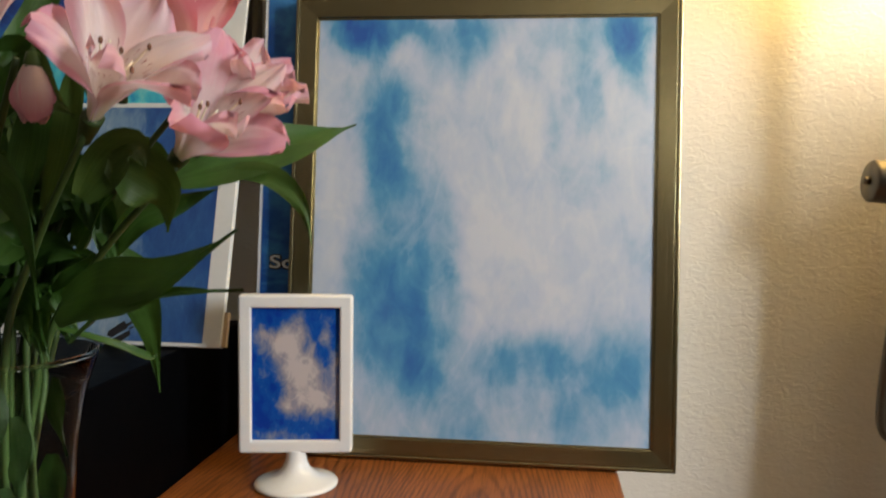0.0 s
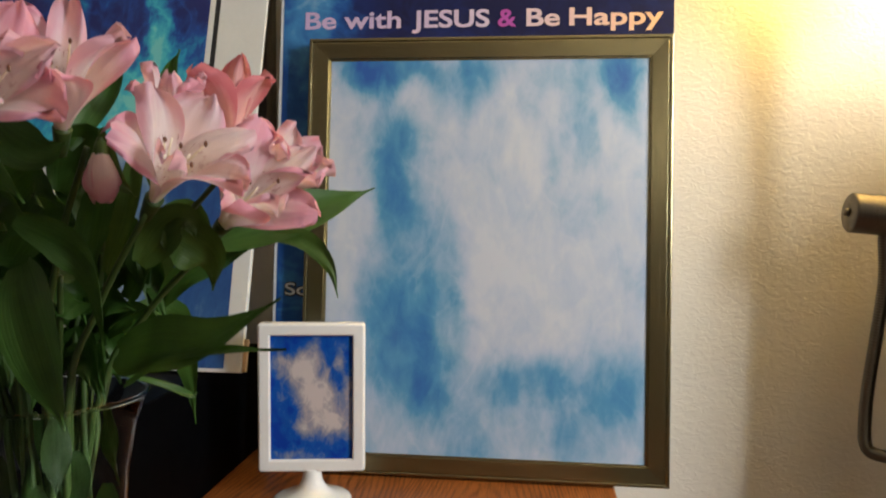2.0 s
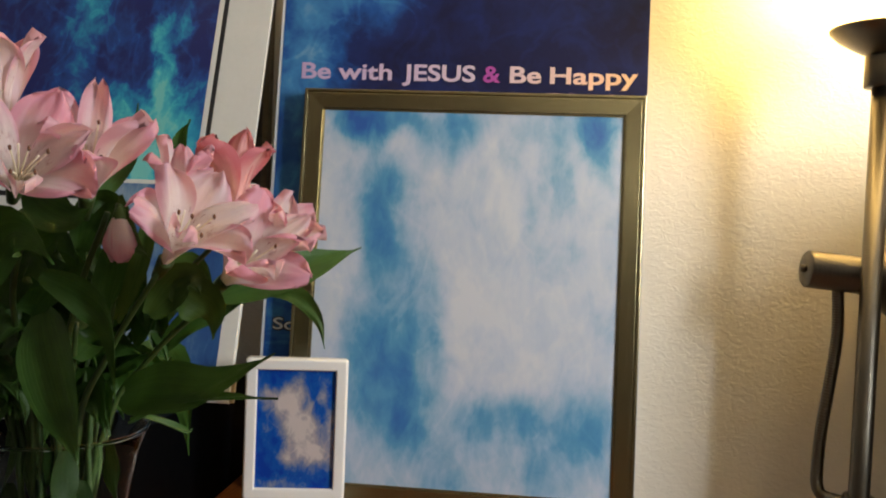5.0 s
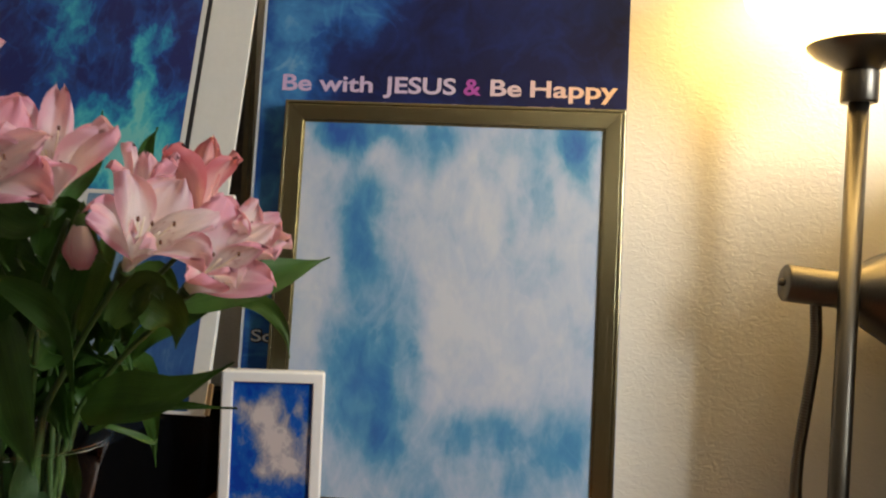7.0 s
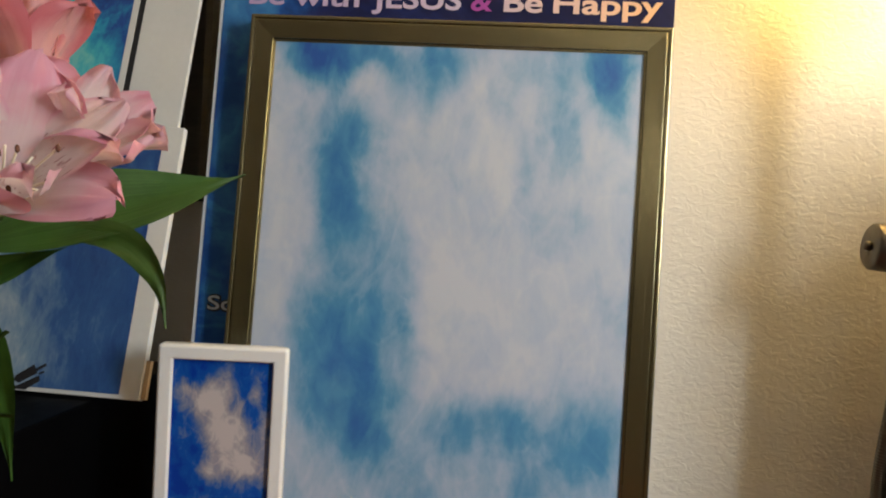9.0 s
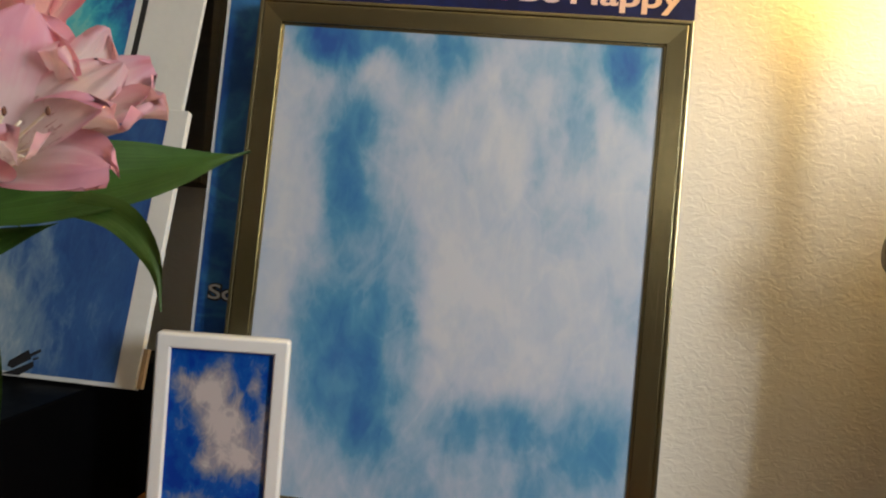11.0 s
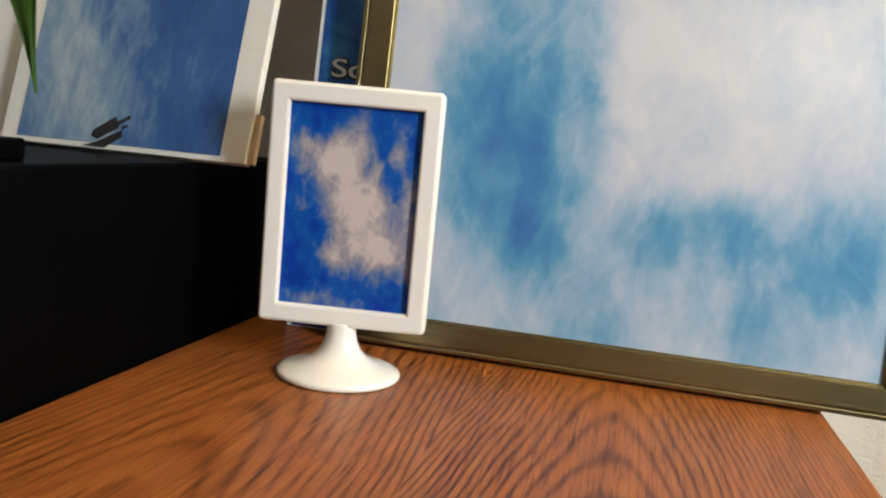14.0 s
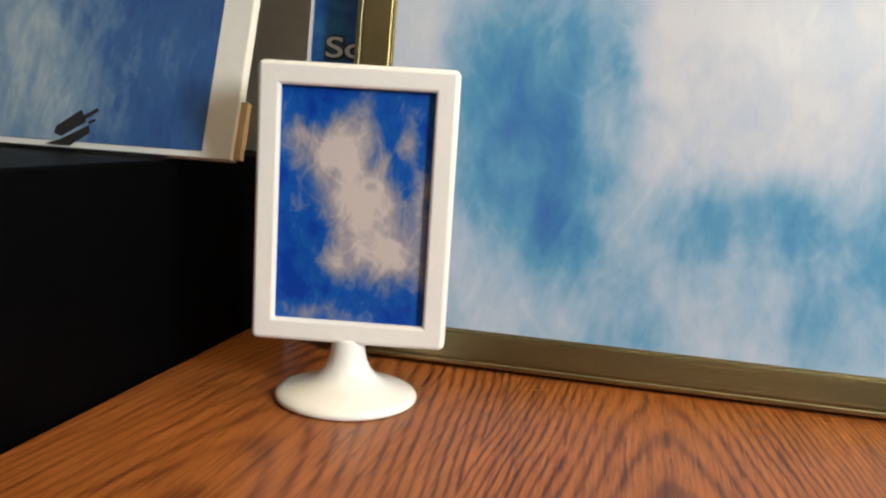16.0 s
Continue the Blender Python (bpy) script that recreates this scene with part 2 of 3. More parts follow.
CLOUD_PRINT = print_of(
    "large_cloud_print",
    [(0.12, 0.98, 0.102, 0.0768, 0.9), (0.27, 0.985, 0.064, 0.0384, 0.424), (0.23, 0.93, 0.07, 0.06, -0.22), (0.19, 0.8, 0.096, 0.192, 0.488), (0.24, 0.6, 0.0768, 0.205, 0.466), (0.36, 0.5, 0.0768, 0.154, 0.36),
     (0.29, 0.29, 0.166, 0.179, 0.594), (0.17, 0.37, 0.0896, 0.166, 0.276), (0.3, 0.16, 0.0896, 0.0768, 0.233), (0.44, 0.95, 0.115, 0.0768, 0.382), (0.92, 0.95, 0.0704, 0.109, 0.68), (0.985, 0.92, 0.03, 0.08, -0.15),
     (0.785, 0.84, 0.0448, 0.141, 0.382), (0.71, 0.72, 0.032, 0.0896, 0.212), (0.82, 0.61, 0.0768, 0.064, 0.233), (0.66, 0.195, 0.128, 0.064, 0.46), (0.57, 0.17, 0.064, 0.064, 0.14), (0.78, 0.1, 0.115, 0.0896, 0.2),
     (0.93, 0.19, 0.115, 0.115, 0.36), (0.6, 0.5, 0.22, 0.24, -0.1), (0.05, 0.6, 0.05, 0.3, -0.08), (0.5, 0.06, 0.7, 0.16, 0.2), (0.6, 0.97, 0.5, 0.05, 0.14)],
    [(0.0, (0.575, 0.61, 0.69)), (0.20, (0.455, 0.53, 0.665)), (0.40, (0.28, 0.43, 0.60)), (0.62, (0.085, 0.29, 0.50)), (0.82, (0.040, 0.185, 0.44)), (1.0, (0.022, 0.10, 0.38))],
    (0.4, 0.5), 0.17, 0.62, (1.15, 0.62), 0.075, 0.4, 0.7, 0.30, -0.8)
CLOUD_PRINT.node_tree.nodes["Principled BSDF"].inputs["Coat Roughness"].default_value = 0.17
SMALL_PRINT = print_of(
    "small_cloud_print",
    [(0.55, 0.50, 0.26, 0.22, 0.22), (0.24, 0.76, 0.2, 0.125, 0.55), (0.53, 0.87, 0.15, 0.125, 0.55), (0.45, 0.62, 0.25, 0.2, 0.6), (0.4, 0.74, 0.175, 0.125, 0.3), (0.62, 0.42, 0.275, 0.2, 0.68), (0.82, 0.26, 0.225, 0.15, 0.66),
     (0.42, 0.25, 0.225, 0.112, 0.5), (0.95, 0.55, 0.1, 0.2, 0.5), (0.24, 0.03, 0.3, 0.075, 0.5), (0.83, 0.82, 0.075, 0.175, 0.5), (0.7, 0.7, 0.0625, 0.15, 0.25), (0.1, 0.8, 0.1, 0.15, 0.3),
     (0.12, 0.5, 0.075, 0.15, 0.25)],
    [(0.02, (0.001, 0.036, 0.30)), (0.28, (0.004, 0.080, 0.36)), (0.50, (0.12, 0.165, 0.31)), (0.78, (0.33, 0.30, 0.33)), (1.0, (0.52, 0.46, 0.45))],
    (0.4, 0.6), 0.04, 0.70, (0.9, 0.60), 0.09, 0.4, 0.10, 0.22, 1.6)
SMALL_PRINT.node_tree.nodes["Principled BSDF"].inputs["Specular IOR Level"].default_value = 0.2
HAZE_PRINT = print_of(
    "hazy_sky_print",
    [(.10, .55, .25, .6, .55), (.34, .12, .34, .28, .50), (.40, .75, .12, .25, .35), (.45, .45, .07, .10, .4), (.20, .95, .3, .1, .3), (.85, .30, .12, .15, .15)],
    [(0.0, (0.010, 0.050, 0.20)), (0.32, (0.026, 0.095, 0.27)), (0.68, (0.16, 0.26, 0.38)), (1.0, (0.36, 0.42, 0.47))],
    (0.4, 0.5), 0.12, 0.6, (1.3, 0.6), 0.12, 0.4, 0.3, 0.4, 1.2)
SWIRL_PRINT = print_of(
    "cyan_swirl_print",
    [(.80, .17, .26, .14, .75), (.45, .08, .4, .12, .5), (.82, .34, .07, .13, .65), (.42, .45, .10, .25, .5), (.30, .70, .2, .2, .35), (.70, .65, .2, .1, .3), (.9, .03, .3, .07, .5)],
    [(0.05, (0.004, 0.012, 0.12)), (0.34, (0.006, 0.06, 0.28)), (0.62, (0.012, 0.24, 0.44)), (0.88, (0.06, 0.44, 0.52)), (1.0, (0.16, 0.52, 0.52))],
    (0.5, 0.6), 0.08, 0.9, (0.9, 0.8), 0.2, 0.45, 0.3, 0.3, 2.2)
POSTER_PRINT = print_of(
    "navy_sky_poster_print",
    [(.04, .45, .12, .6, .55), (.22, .93, .18, .08, .55), (.10, .80, .14, .12, .35), (.45, .97, .12, .04, .3)],
    [(0.0, (0.006, 0.007, 0.045)), (0.30, (0.008, 0.018, 0.105)), (0.55, (0.012, 0.075, 0.28)), (0.8, (0.05, 0.21, 0.45)), (1.0, (0.20, 0.36, 0.52))],
    (0.5, 0.75), 0.06, 0.45, (0.8, 0.8), 0.12, 0.6, 0.1, 0.4, 1.5)
POSTER_PRINT.node_tree.nodes["Principled BSDF"].inputs["Specular IOR Level"].default_value = 0.25


def lettering_paint(name, left, right, x0, x1):
    m, nt, b = nodes_of(name)
    sep = nt.nodes.new("ShaderNodeSeparateXYZ")
    nt.links.new(coords(nt), sep.inputs[0])
    nt.links.new(ramp(nt, op(nt, "DIVIDE", op(nt, "SUBTRACT", sep.outputs[0], x0), x1 - x0), [(0.0, left), (0.55, (0.62, 0.50, 0.62)), (1.0, right)]), b.inputs["Base Color"])
    b.inputs["Roughness"].default_value = 0.4
    return m


LETTER_PINK = lettering_paint("lilac_to_peach_ink", (0.50, 0.36, 0.60), (0.80, 0.50, 0.30), -0.24, 0.24)
LETTER_MAGENTA = surface("magenta_ink", (0.36, 0.06, 0.30), (0.42, 0.08, 0.36), 0.4, 60)
LETTER_PALE = surface("pale_grey_ink", (0.62, 0.64, 0.66), (0.70, 0.72, 0.74), 0.4, 60)
LETTER_RED = surface("dark_red_ink", (0.12, 0.01, 0.02), (0.16, 0.015, 0.03), 0.4, 60)

PETAL = petal_material("pink_petal", (0.76, 0.36, 0.45), (0.81, 0.63, 0.64), (0.79, 0.72, 0.50), False)
PETAL_IN = petal_material("streaked_pale_petal", (0.77, 0.45, 0.52), (0.83, 0.71, 0.68), (0.80, 0.76, 0.44), True)
PETAL_OLD = petal_material("deep_salmon_petal", (0.64, 0.20, 0.23), (0.80, 0.45, 0.43), (0.62, 0.46, 0.30), False)
LEAF = leaf_material("glossy_green_leaf", (0.020, 0.058, 0.009), (0.054, 0.130, 0.020))
LEAF_MID = leaf_material("mid_green_leaf", (0.022, 0.060, 0.009), (0.054, 0.125, 0.020))
# leaf green with the shade inside the vase put into its colour
LEAF_SHADED = leaf_material("shaded_green_leaf", (0.008, 0.022, 0.003), (0.020, 0.050, 0.008))
LEAF_PALE = leaf_material("yellow_green_leaf", (0.030, 0.072, 0.010), (0.075, 0.13, 0.026))
CREAM = surface("cream_stamen", (0.78, 0.68, 0.48), (0.86, 0.78, 0.60), 0.6, 90)
STEM = surface("green_flower_stem", (0.020, 0.050, 0.008), (0.048, 0.088, 0.016), 0.5, 60)
# kept dark so that the added block throws little light back on the wall
BLOCKER_DARK = surface("dark_blocker_surface", (0.030, 0.026, 0.022), (0.045, 0.039, 0.033), 0.6, 12, 0, 0.0004, 150)
ANTHER = surface("dark_anther", (0.10, 0.035, 0.02), (0.17, 0.07, 0.03), 0.7, 200)


# ---- mesh helpers ----
def thing(name, m, label, category, kind="", group=""):
    ob = new(name)
    ob.empty_display_size = 0.05
    ob.matrix_world = m
    return tagged(ob, label, category, group, kind)


def mesh_from(bm, name, material, smooth=True):
    me = bpy.data.meshes.new(name)
    bmesh.ops.recalc_face_normals(bm, faces=bm.faces)
    for f in bm.faces:
        f.smooth = smooth
    bm.to_mesh(me)
    bm.free()
    me.materials.append(material)
    return me


def part(name, bm, material, parent, label="", smooth=False):
    ob = new(name, mesh_from(bm, name, material, smooth))
    if parent is not None:
        ob.parent = parent
    return tagged(ob, label)


def box(x0, x1, y0, y1, z0, z1, bevel=0.0, segments=2):
    bm = bmesh.new()
    bmesh.ops.create_cube(bm, size=1, matrix=Matrix.Translation(((x0 + x1) / 2, (y0 + y1) / 2, (z0 + z1) / 2)) @ Matrix.Diagonal((x1 - x0, y1 - y0, z1 - z0, 1)))
    if bevel:
        bmesh.ops.bevel(bm, geom=bm.edges[:], offset=bevel, segments=segments, affect="EDGES", profile=0.5)
    return bm


def sheet(x0, x1, y, z0, z1):
    """A flat print that faces -y, with its picture coordinates from 0 to 1."""
    bm = bmesh.new()
    uv = bm.loops.layers.uv.new("UVMap")
    f = bm.faces.new([bm.verts.new(p) for p in ((x0, y, z0), (x1, y, z0), (x1, y, z1), (x0, y, z1))])
    for loop, c in zip(f.loops, ((0, 0), (1, 0), (1, 1), (0, 1))):
        loop[uv].uv = c
    return bm


def lathe(profile, centre=(0, 0, 0), segments=40, axis=None):
    """A turned body: (radius, height) round z, or round another axis."""
    bm = bmesh.new()
    turn = Vector((0, 0, 1)).rotation_difference(Vector(axis)).to_matrix() if axis else Matrix.Identity(3)
    rings = []
    for r, h in profile:
        if r < 1e-6:
            rings.append([bm.verts.new(turn @ Vector((0, 0, h)) + Vector(centre))])
        else:
            rings.append([bm.verts.new(turn @ Vector((r * math.cos(a), r * math.sin(a), h)) + Vector(centre)) for a in (2 * math.pi * i / segments for i in range(segments))])
    for a, b in zip(rings, rings[1:]):
        for i in range(segments):
            k = (i + 1) % segments
            if len(a) == 1 and len(b) == 1:
                continue
            if len(a) == 1:
                bm.faces.new((a[0], b[i], b[k]))
            elif len(b) == 1:
                bm.faces.new((a[i], a[k], b[0]))
            else:
                bm.faces.new((a[i], a[k], b[k], b[i]))
    return bm


def smooth_path(points, steps):
    """A rounded line through the points (Catmull-Rom)."""
    p = [Vector(q) for q in points]
    p = [p[0] * 2 - p[1]] + p + [p[-1] * 2 - p[-2]]
    out = []
    for i in range(1, len(p) - 2):
        for k in range(steps):
            t = k / steps
            a, b, c, d = p[i - 1:i + 3]
            out.append(0.5 * ((2 * b) + (c - a) * t + (2 * a - 5 * b + 4 * c - d) * t * t + (3 * b - a - 3 * c + d) * t ** 3))
    return out + [p[-2]]


def tube(points, radius, steps=6, segments=10, end_radius=None, bm=None):
    bm = bm or bmesh.new()
    line = smooth_path(points, steps)
    end_radius = radius if end_radius is None else end_radius
    rings, side = [], Vector((1, 0.3, 0.2)).normalized()
    for i, c in enumerate(line):
        way = (line[min(i + 1, len(line) - 1)] - line[max(i - 1, 0)]).normalized()
        side = (side - way * side.dot(way)).normalized()
        up = way.cross(side)
        r = radius + (end_radius - radius) * i / (len(line) - 1)
        rings.append([bm.verts.new(c + r * (math.cos(a) * side + math.sin(a) * up)) for a in (2 * math.pi * k / segments for k in range(segments))])
    for a, b in zip(rings, rings[1:]):
        for k in range(segments):
            bm.faces.new((a[k], a[(k + 1) % segments], b[(k + 1) % segments], b[k]))
    bm.faces.new(rings[0][::-1])
    bm.faces.new(rings[-1])
    return bm


def ribbed(points, radius, steps, pitch=3):
    """A tube with fine rings, like the skin of a bending arm."""
    bm = bmesh.new()
    line, rings, side = smooth_path(points, steps), [], Vector((1, 0.3, 0.2)).normalized()
    for i, c in enumerate(line):
        way = (line[min(i + 1, len(line) - 1)] - line[max(i - 1, 0)]).normalized()
        side = (side - way * side.dot(way)).normalized()
        up = way.cross(side)
        r = radius * (1.0 if i % pitch else 0.84)
        rings.append([bm.verts.new(c + r * (math.cos(a) * side + math.sin(a) * up)) for a in (2 * math.pi * k / 14 for k in range(14))])
    for a, b in zip(rings, rings[1:]):
        for k in range(14):
            bm.faces.new((a[k], a[(k + 1) % 14], b[(k + 1) % 14], b[k]))
    return bm


def words(text, x0, x1, z, cap, material, parent, y, name="lettering", bold=0.022, slack=0.0004):
    """Printed words from x0 to x1 on the line z, with capitals that high, as a thin mesh on a board that faces -y."""
    curve = bpy.data.curves.new("text", "FONT")
    curve.body, curve.size, curve.offset = text, 1.0, bold
    tmp = new("text", curve)
    bpy.context.view_layer.update()
    me = bpy.data.meshes.new_from_object(tmp.evaluated_get(bpy.context.evaluated_depsgraph_get()))
    bpy.data.objects.remove(tmp)
    xs = [v.co.x for v in me.vertices]
    lo, hi = min(xs), max(xs)
    for v in me.vertices:
        v.co = Vector((x0 + (v.co.x - lo) / (hi - lo) * (x1 - x0), y - slack, z + v.co.y * cap / 0.70))
    me.materials.clear()
    me.materials.append(material)
    ob = new(name, me)
    ob.parent = parent
    return ob


# ---- the room ----
X0, X1, Y0, Y1, TOP = -1.7, 1.55, -2.4, 1.105, 2.32


def structure(name, bm, material, label, category):
    return tagged(part(name, bm, material, None), label, category, kind="structure")


structure("floor", box(X0 - .1, X1 + .1, Y0 - .1, Y1 + .1, -0.1, 0), FLOOR, "beige carpeted floor of the small room", "floor")
structure("ceiling", box(X0 - .1, X1 + .1, Y0 - .1, Y1 + .1, TOP, TOP + .1), CEILING, "plain white painted ceiling", "ceiling")
structure("wall_north", box(X0, X1, Y1, Y1 + .1, 0, TOP), WALL, "cream wall with orange-peel paint texture behind the pictures", "wall")
structure("wall_west", box(X0 - .1, X0, Y0, Y1, 0, TOP), TAUPE, "unseen side wall, darkened to taupe to cut bounced light", "wall")
structure("wall_south", box(X0, X1, Y0 - .1, Y0, 0, TOP), TAUPE, "unseen back wall, darkened to taupe to cut bounced light", "wall")
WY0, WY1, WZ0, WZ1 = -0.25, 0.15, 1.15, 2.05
east = structure("wall_east", box(X1, X1 + .1, Y0, WY0, 0, TOP), TAUPE, "unseen wall with a window opening, darkened to taupe to cut bounced light", "wall")
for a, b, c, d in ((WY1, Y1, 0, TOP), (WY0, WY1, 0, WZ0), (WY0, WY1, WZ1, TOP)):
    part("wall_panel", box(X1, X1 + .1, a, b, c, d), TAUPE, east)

HX0, HX1, HZ0, HZ1 = 0.50, 1.20, 1.98, 2.26
window = structure("window_1", box(HX0 - .04, HX1 + .04, Y0 + .001, Y0 + .03, HZ0 - .04, HZ0), CEILING, "bright high window opposite the pictures", "window")
part("window_frame", box(HX0 - .04, HX1 + .04, Y0 + .001, Y0 + .03, HZ1, HZ1 + .04), CEILING, window)
for x in (HX0 - .04, HX1, (HX0 + HX1) / 2 - .015):
    part("window_frame", box(x, x + (.04 if x != (HX0 + HX1) / 2 - .015 else .03), Y0 + .001, Y0 + .03, HZ0, HZ1), CEILING, window)
part("pane", box(HX0, HX1, Y0 + .002, Y0 + .008, HZ0, HZ1), BRIGHT_PANE, window)


# unseen block added to keep the window light off the lower right wall
structure("light_blocker", box(0.71, X1, 0.735, Y1, 0, 1.28), BLOCKER_DARK, "unseen dark half-height block added to shade the lower wall", "wall")

# ---- the oak cabinet ----
cabinet = thing("oak_cabinet", pose(0, 0, 0), "reddish oak veneer cabinet under the framed pictures", "cabinet")
TX0, TX1, TY0, TY1, TZ = -0.3025, 0.186, 0.18, 1.09, 0.75
part("tabletop", box(TX0, TX1, TY0, TY1, TZ - 0.025, TZ, 0.0035, 3), OAK, cabinet, "red oak top with dark cathedral grain")
part("body", box(TX0 + .01, TX1 - .012, TY0 + .02, TY1 - .005, 0.0, TZ - 0.025, 0.002), OAK, cabinet)

# ---- the black cabinet ----
BZ = 0.893
black = thing("black_cabinet", pose(0, 0, 0), "plain satin black cabinet beside the oak one", "cabinet")
part("body", box(-0.95, -0.3050, 0.42, 1.085, 0.06, BZ, 0.0025, 3), BLACK, black)
part("plinth", box(-0.93, -0.32, 0.45, 1.085, 0.0, 0.0595), BLACK, black)
gadget = thing("black_case", pose(-0.385, 0.70, BZ, 0, 0, 8), "small flat black case on the black cabinet", "case")
part("body", box(-0.07, 0.06, -0.018, 0.03, 0, 0.013, 0.002), BLACK, gadget)


# ---- large framed cloud picture ----
def moulding(corners, profile, i, low=1.0):
    """One mitred bar of a frame between two corners; the profile is (inwards, depth), low narrows the bottom bar."""
    (x0, z0), (x1, z1) = corners[i], corners[(i + 1) % 4]
    cx, cz = sum(c[0] for c in corners) / 4, sum(c[1] for c in corners) / 4
    bm = bmesh.new()
    rows = []
    for a, y in profile:
        rows.append([bm.verts.new((x + math.copysign(a, cx - x), y, z + (a * low if z < cz else -a))) for x, z in ((x0, z0), (x1, z1))])
    for p, q in zip(rows, rows[1:] + rows[:1]):
        bm.faces.new((p[0], p[1], q[1], q[0]))
    bm.faces.new([r[0] for r in rows])
    bm.faces.new([r[1] for r in rows][::-1])
    return bm


FW, FH = 0.4645, 0.5595
big = thing("large_picture_frame", pose(0.0182, 0.9655, 0.7525, -5.75), "large champagne metal frame holding a print of white clouds", "picture frame")
corners = [(-FW / 2, 0), (FW / 2, 0), (FW / 2, FH), (-FW / 2, FH)]
profile = [(0, 0.018), (0, -0.0042), (0.0005, -0.0048), (0.0014, -0.0051), (0.0036, -0.0051), (0.0044, -0.0047), (0.0047, -0.0030), (0.0056, -0.0030), (0.0059, -0.0048),
           (0.0066, -0.0052), (0.0262, -0.0042), (0.0268, -0.0014), (0.0284, -0.0012), (0.0288, -0.0004), (0.0294, -0.0004), (0.0294, 0.018)]
for i in range(4):
    part("frame_bar", moulding(corners, profile, i, 0.90), CHAMPAGNE_UP if i % 2 else CHAMPAGNE, big)
part("print", sheet(-FW / 2 + .0284, FW / 2 - .0284, -0.0002, 0.0255, FH - .0284), CLOUD_PRINT, big, "glossy print of white clouds in a blue sky")
part("backing", box(-FW / 2 + .0045, FW / 2 - .0045, 0.0050, 0.0175, 0.004, FH - .004), KRAFT, big)


# ---- poster on foam board ----
poster = thing("poster", pose(-0.006, 0.9845, 0.7512, -5.95), "navy sky poster on white foam board with pink lettering", "poster")
PW, PH = 0.511, 0.762
part("board", box(-PW / 2, PW / 2 + .005, 0.0, 0.005, 0.0, PH), FOAM_EDGE, poster)
part("print", sheet(-PW / 2 + .004, PW / 2 + .0045, -0.0006, 0.001, PH - .002), POSTER_PRINT, poster)
LINE = (1.3275 - 0.7512) / math.cos(radians(5.95))
for text, a, b, ink in (("Be", -.2275, -.1855, LETTER_PINK), ("with", -.175, -.098, LETTER_PINK), ("JESUS", -.083, .019, LETTER_PINK), ("&", .030, .054, LETTER_MAGENTA),
                        ("Be", .067, .110, LETTER_PINK), ("Happy", .122, .241, LETTER_PINK)):
    words(text, a + 0.006, b + 0.006, LINE, 0.0225, ink, poster, -0.0010)
words("So", -.2465 + .006, -.2115 + .006, (0.9735 - 0.7512) / math.cos(radians(5.95)), 0.0165, INK, poster, -0.0008, bold=0.075)
words("So", -.2455 + .006, -.2125 + .006, (0.974 - 0.7512) / math.cos(radians(5.95)), 0.0158, LETTER_PALE, poster, -0.0014, bold=0.01)
for a, b in ((-.078, -.072), (.02, .03), (.125, .146), (.155, .165), (.21, .216)):
    part("faint_word", box(a, b, -0.0012, -0.0008, LINE - 0.030, LINE - 0.0138), LETTER_PINK, poster)


# ---- small white stand frame ----
def rounded_loop(bm, x, z0, z1, y, off, r, n=5):
    """A closed loop round a rectangle with rounded corners, set in by off."""
    r = max(r - off, 0.0006)
    out = []
    for cx, cz, a0 in ((x - off - r, z0 + off + r, -90), (x - off - r, z1 - off - r, 0), (-x + off + r, z1 - off - r, 90), (-x + off + r, z0 + off + r, 180)):
        for k in range(n):
            a = radians(a0 + 90 * k / (n - 1))
            out.append(bm.verts.new((cx + r * math.cos(a), y, cz + r * math.sin(a))))
    return out


def stand_frame(m):
    ob = thing("stand_picture_frame", m, "glossy white plastic stand frame with a small cloud print", "picture frame")
    w, z0, z1 = 0.0613, 0.037, 0.210
    bm = bmesh.new()
    loops = [rounded_loop(bm, w, z0, z1, y, off, 0.0042) for y, off in
             ((0.0085, 0.0135), (0.009, 0.003), (0.0075, 0.0006), (0.005, 0), (-0.0055, 0), (-0.0078, 0.0007), (-0.0090, 0.0017), (-0.0095, 0.0030), (-0.0095, 0.0034), (-0.0095, 0.0120), (-0.0095, 0.0124), (-0.0090, 0.0134), (-0.0080, 0.0141), (-0.0068, 0.0144), (-0.0060, 0.0144), (0.0, 0.0145))]
    for a, b in zip(loops, loops[1:] + loops[:1]):
        for i in range(len(a)):
            k = (i + 1) % len(a)
            bm.faces.new((a[i], a[k], b[k], b[i]))
    part("frame", bm, WHITE_PLASTIC, ob, smooth=True)
    part("print", sheet(-w + .0140, w - .0140, -0.0046, z0 + .0140, z1 - .0140), SMALL_PRINT, ob, "print of a pinkish cloud in a deep blue sky")
    part("backing", box(-w + .0125, w - .0125, -0.0038, 0.0075, z0 + .0125, z1 - .0125), WHITE_PLASTIC, ob)
    foot = [(0, 0), (0.0435, 0), (0.0452, 0.0010), (0.0456, 0.0028), (0.0445, 0.0046), (0.0400, 0.0064), (0.0330, 0.0084), (0.0255, 0.0112), (0.0195, 0.0150), (0.0150, 0.0200), (0.0122, 0.0260), (0.0110, 0.0320), (0.0108, 0.0380), (0.0105, 0.0400), (0, 0.0400)]
    part("stand", lathe(foot, segments=56), WHITE_PLASTIC, ob, smooth=True)
    return ob


stand_frame(pose(-0.1698, 0.8710, TZ, 0, 0, 10.0))


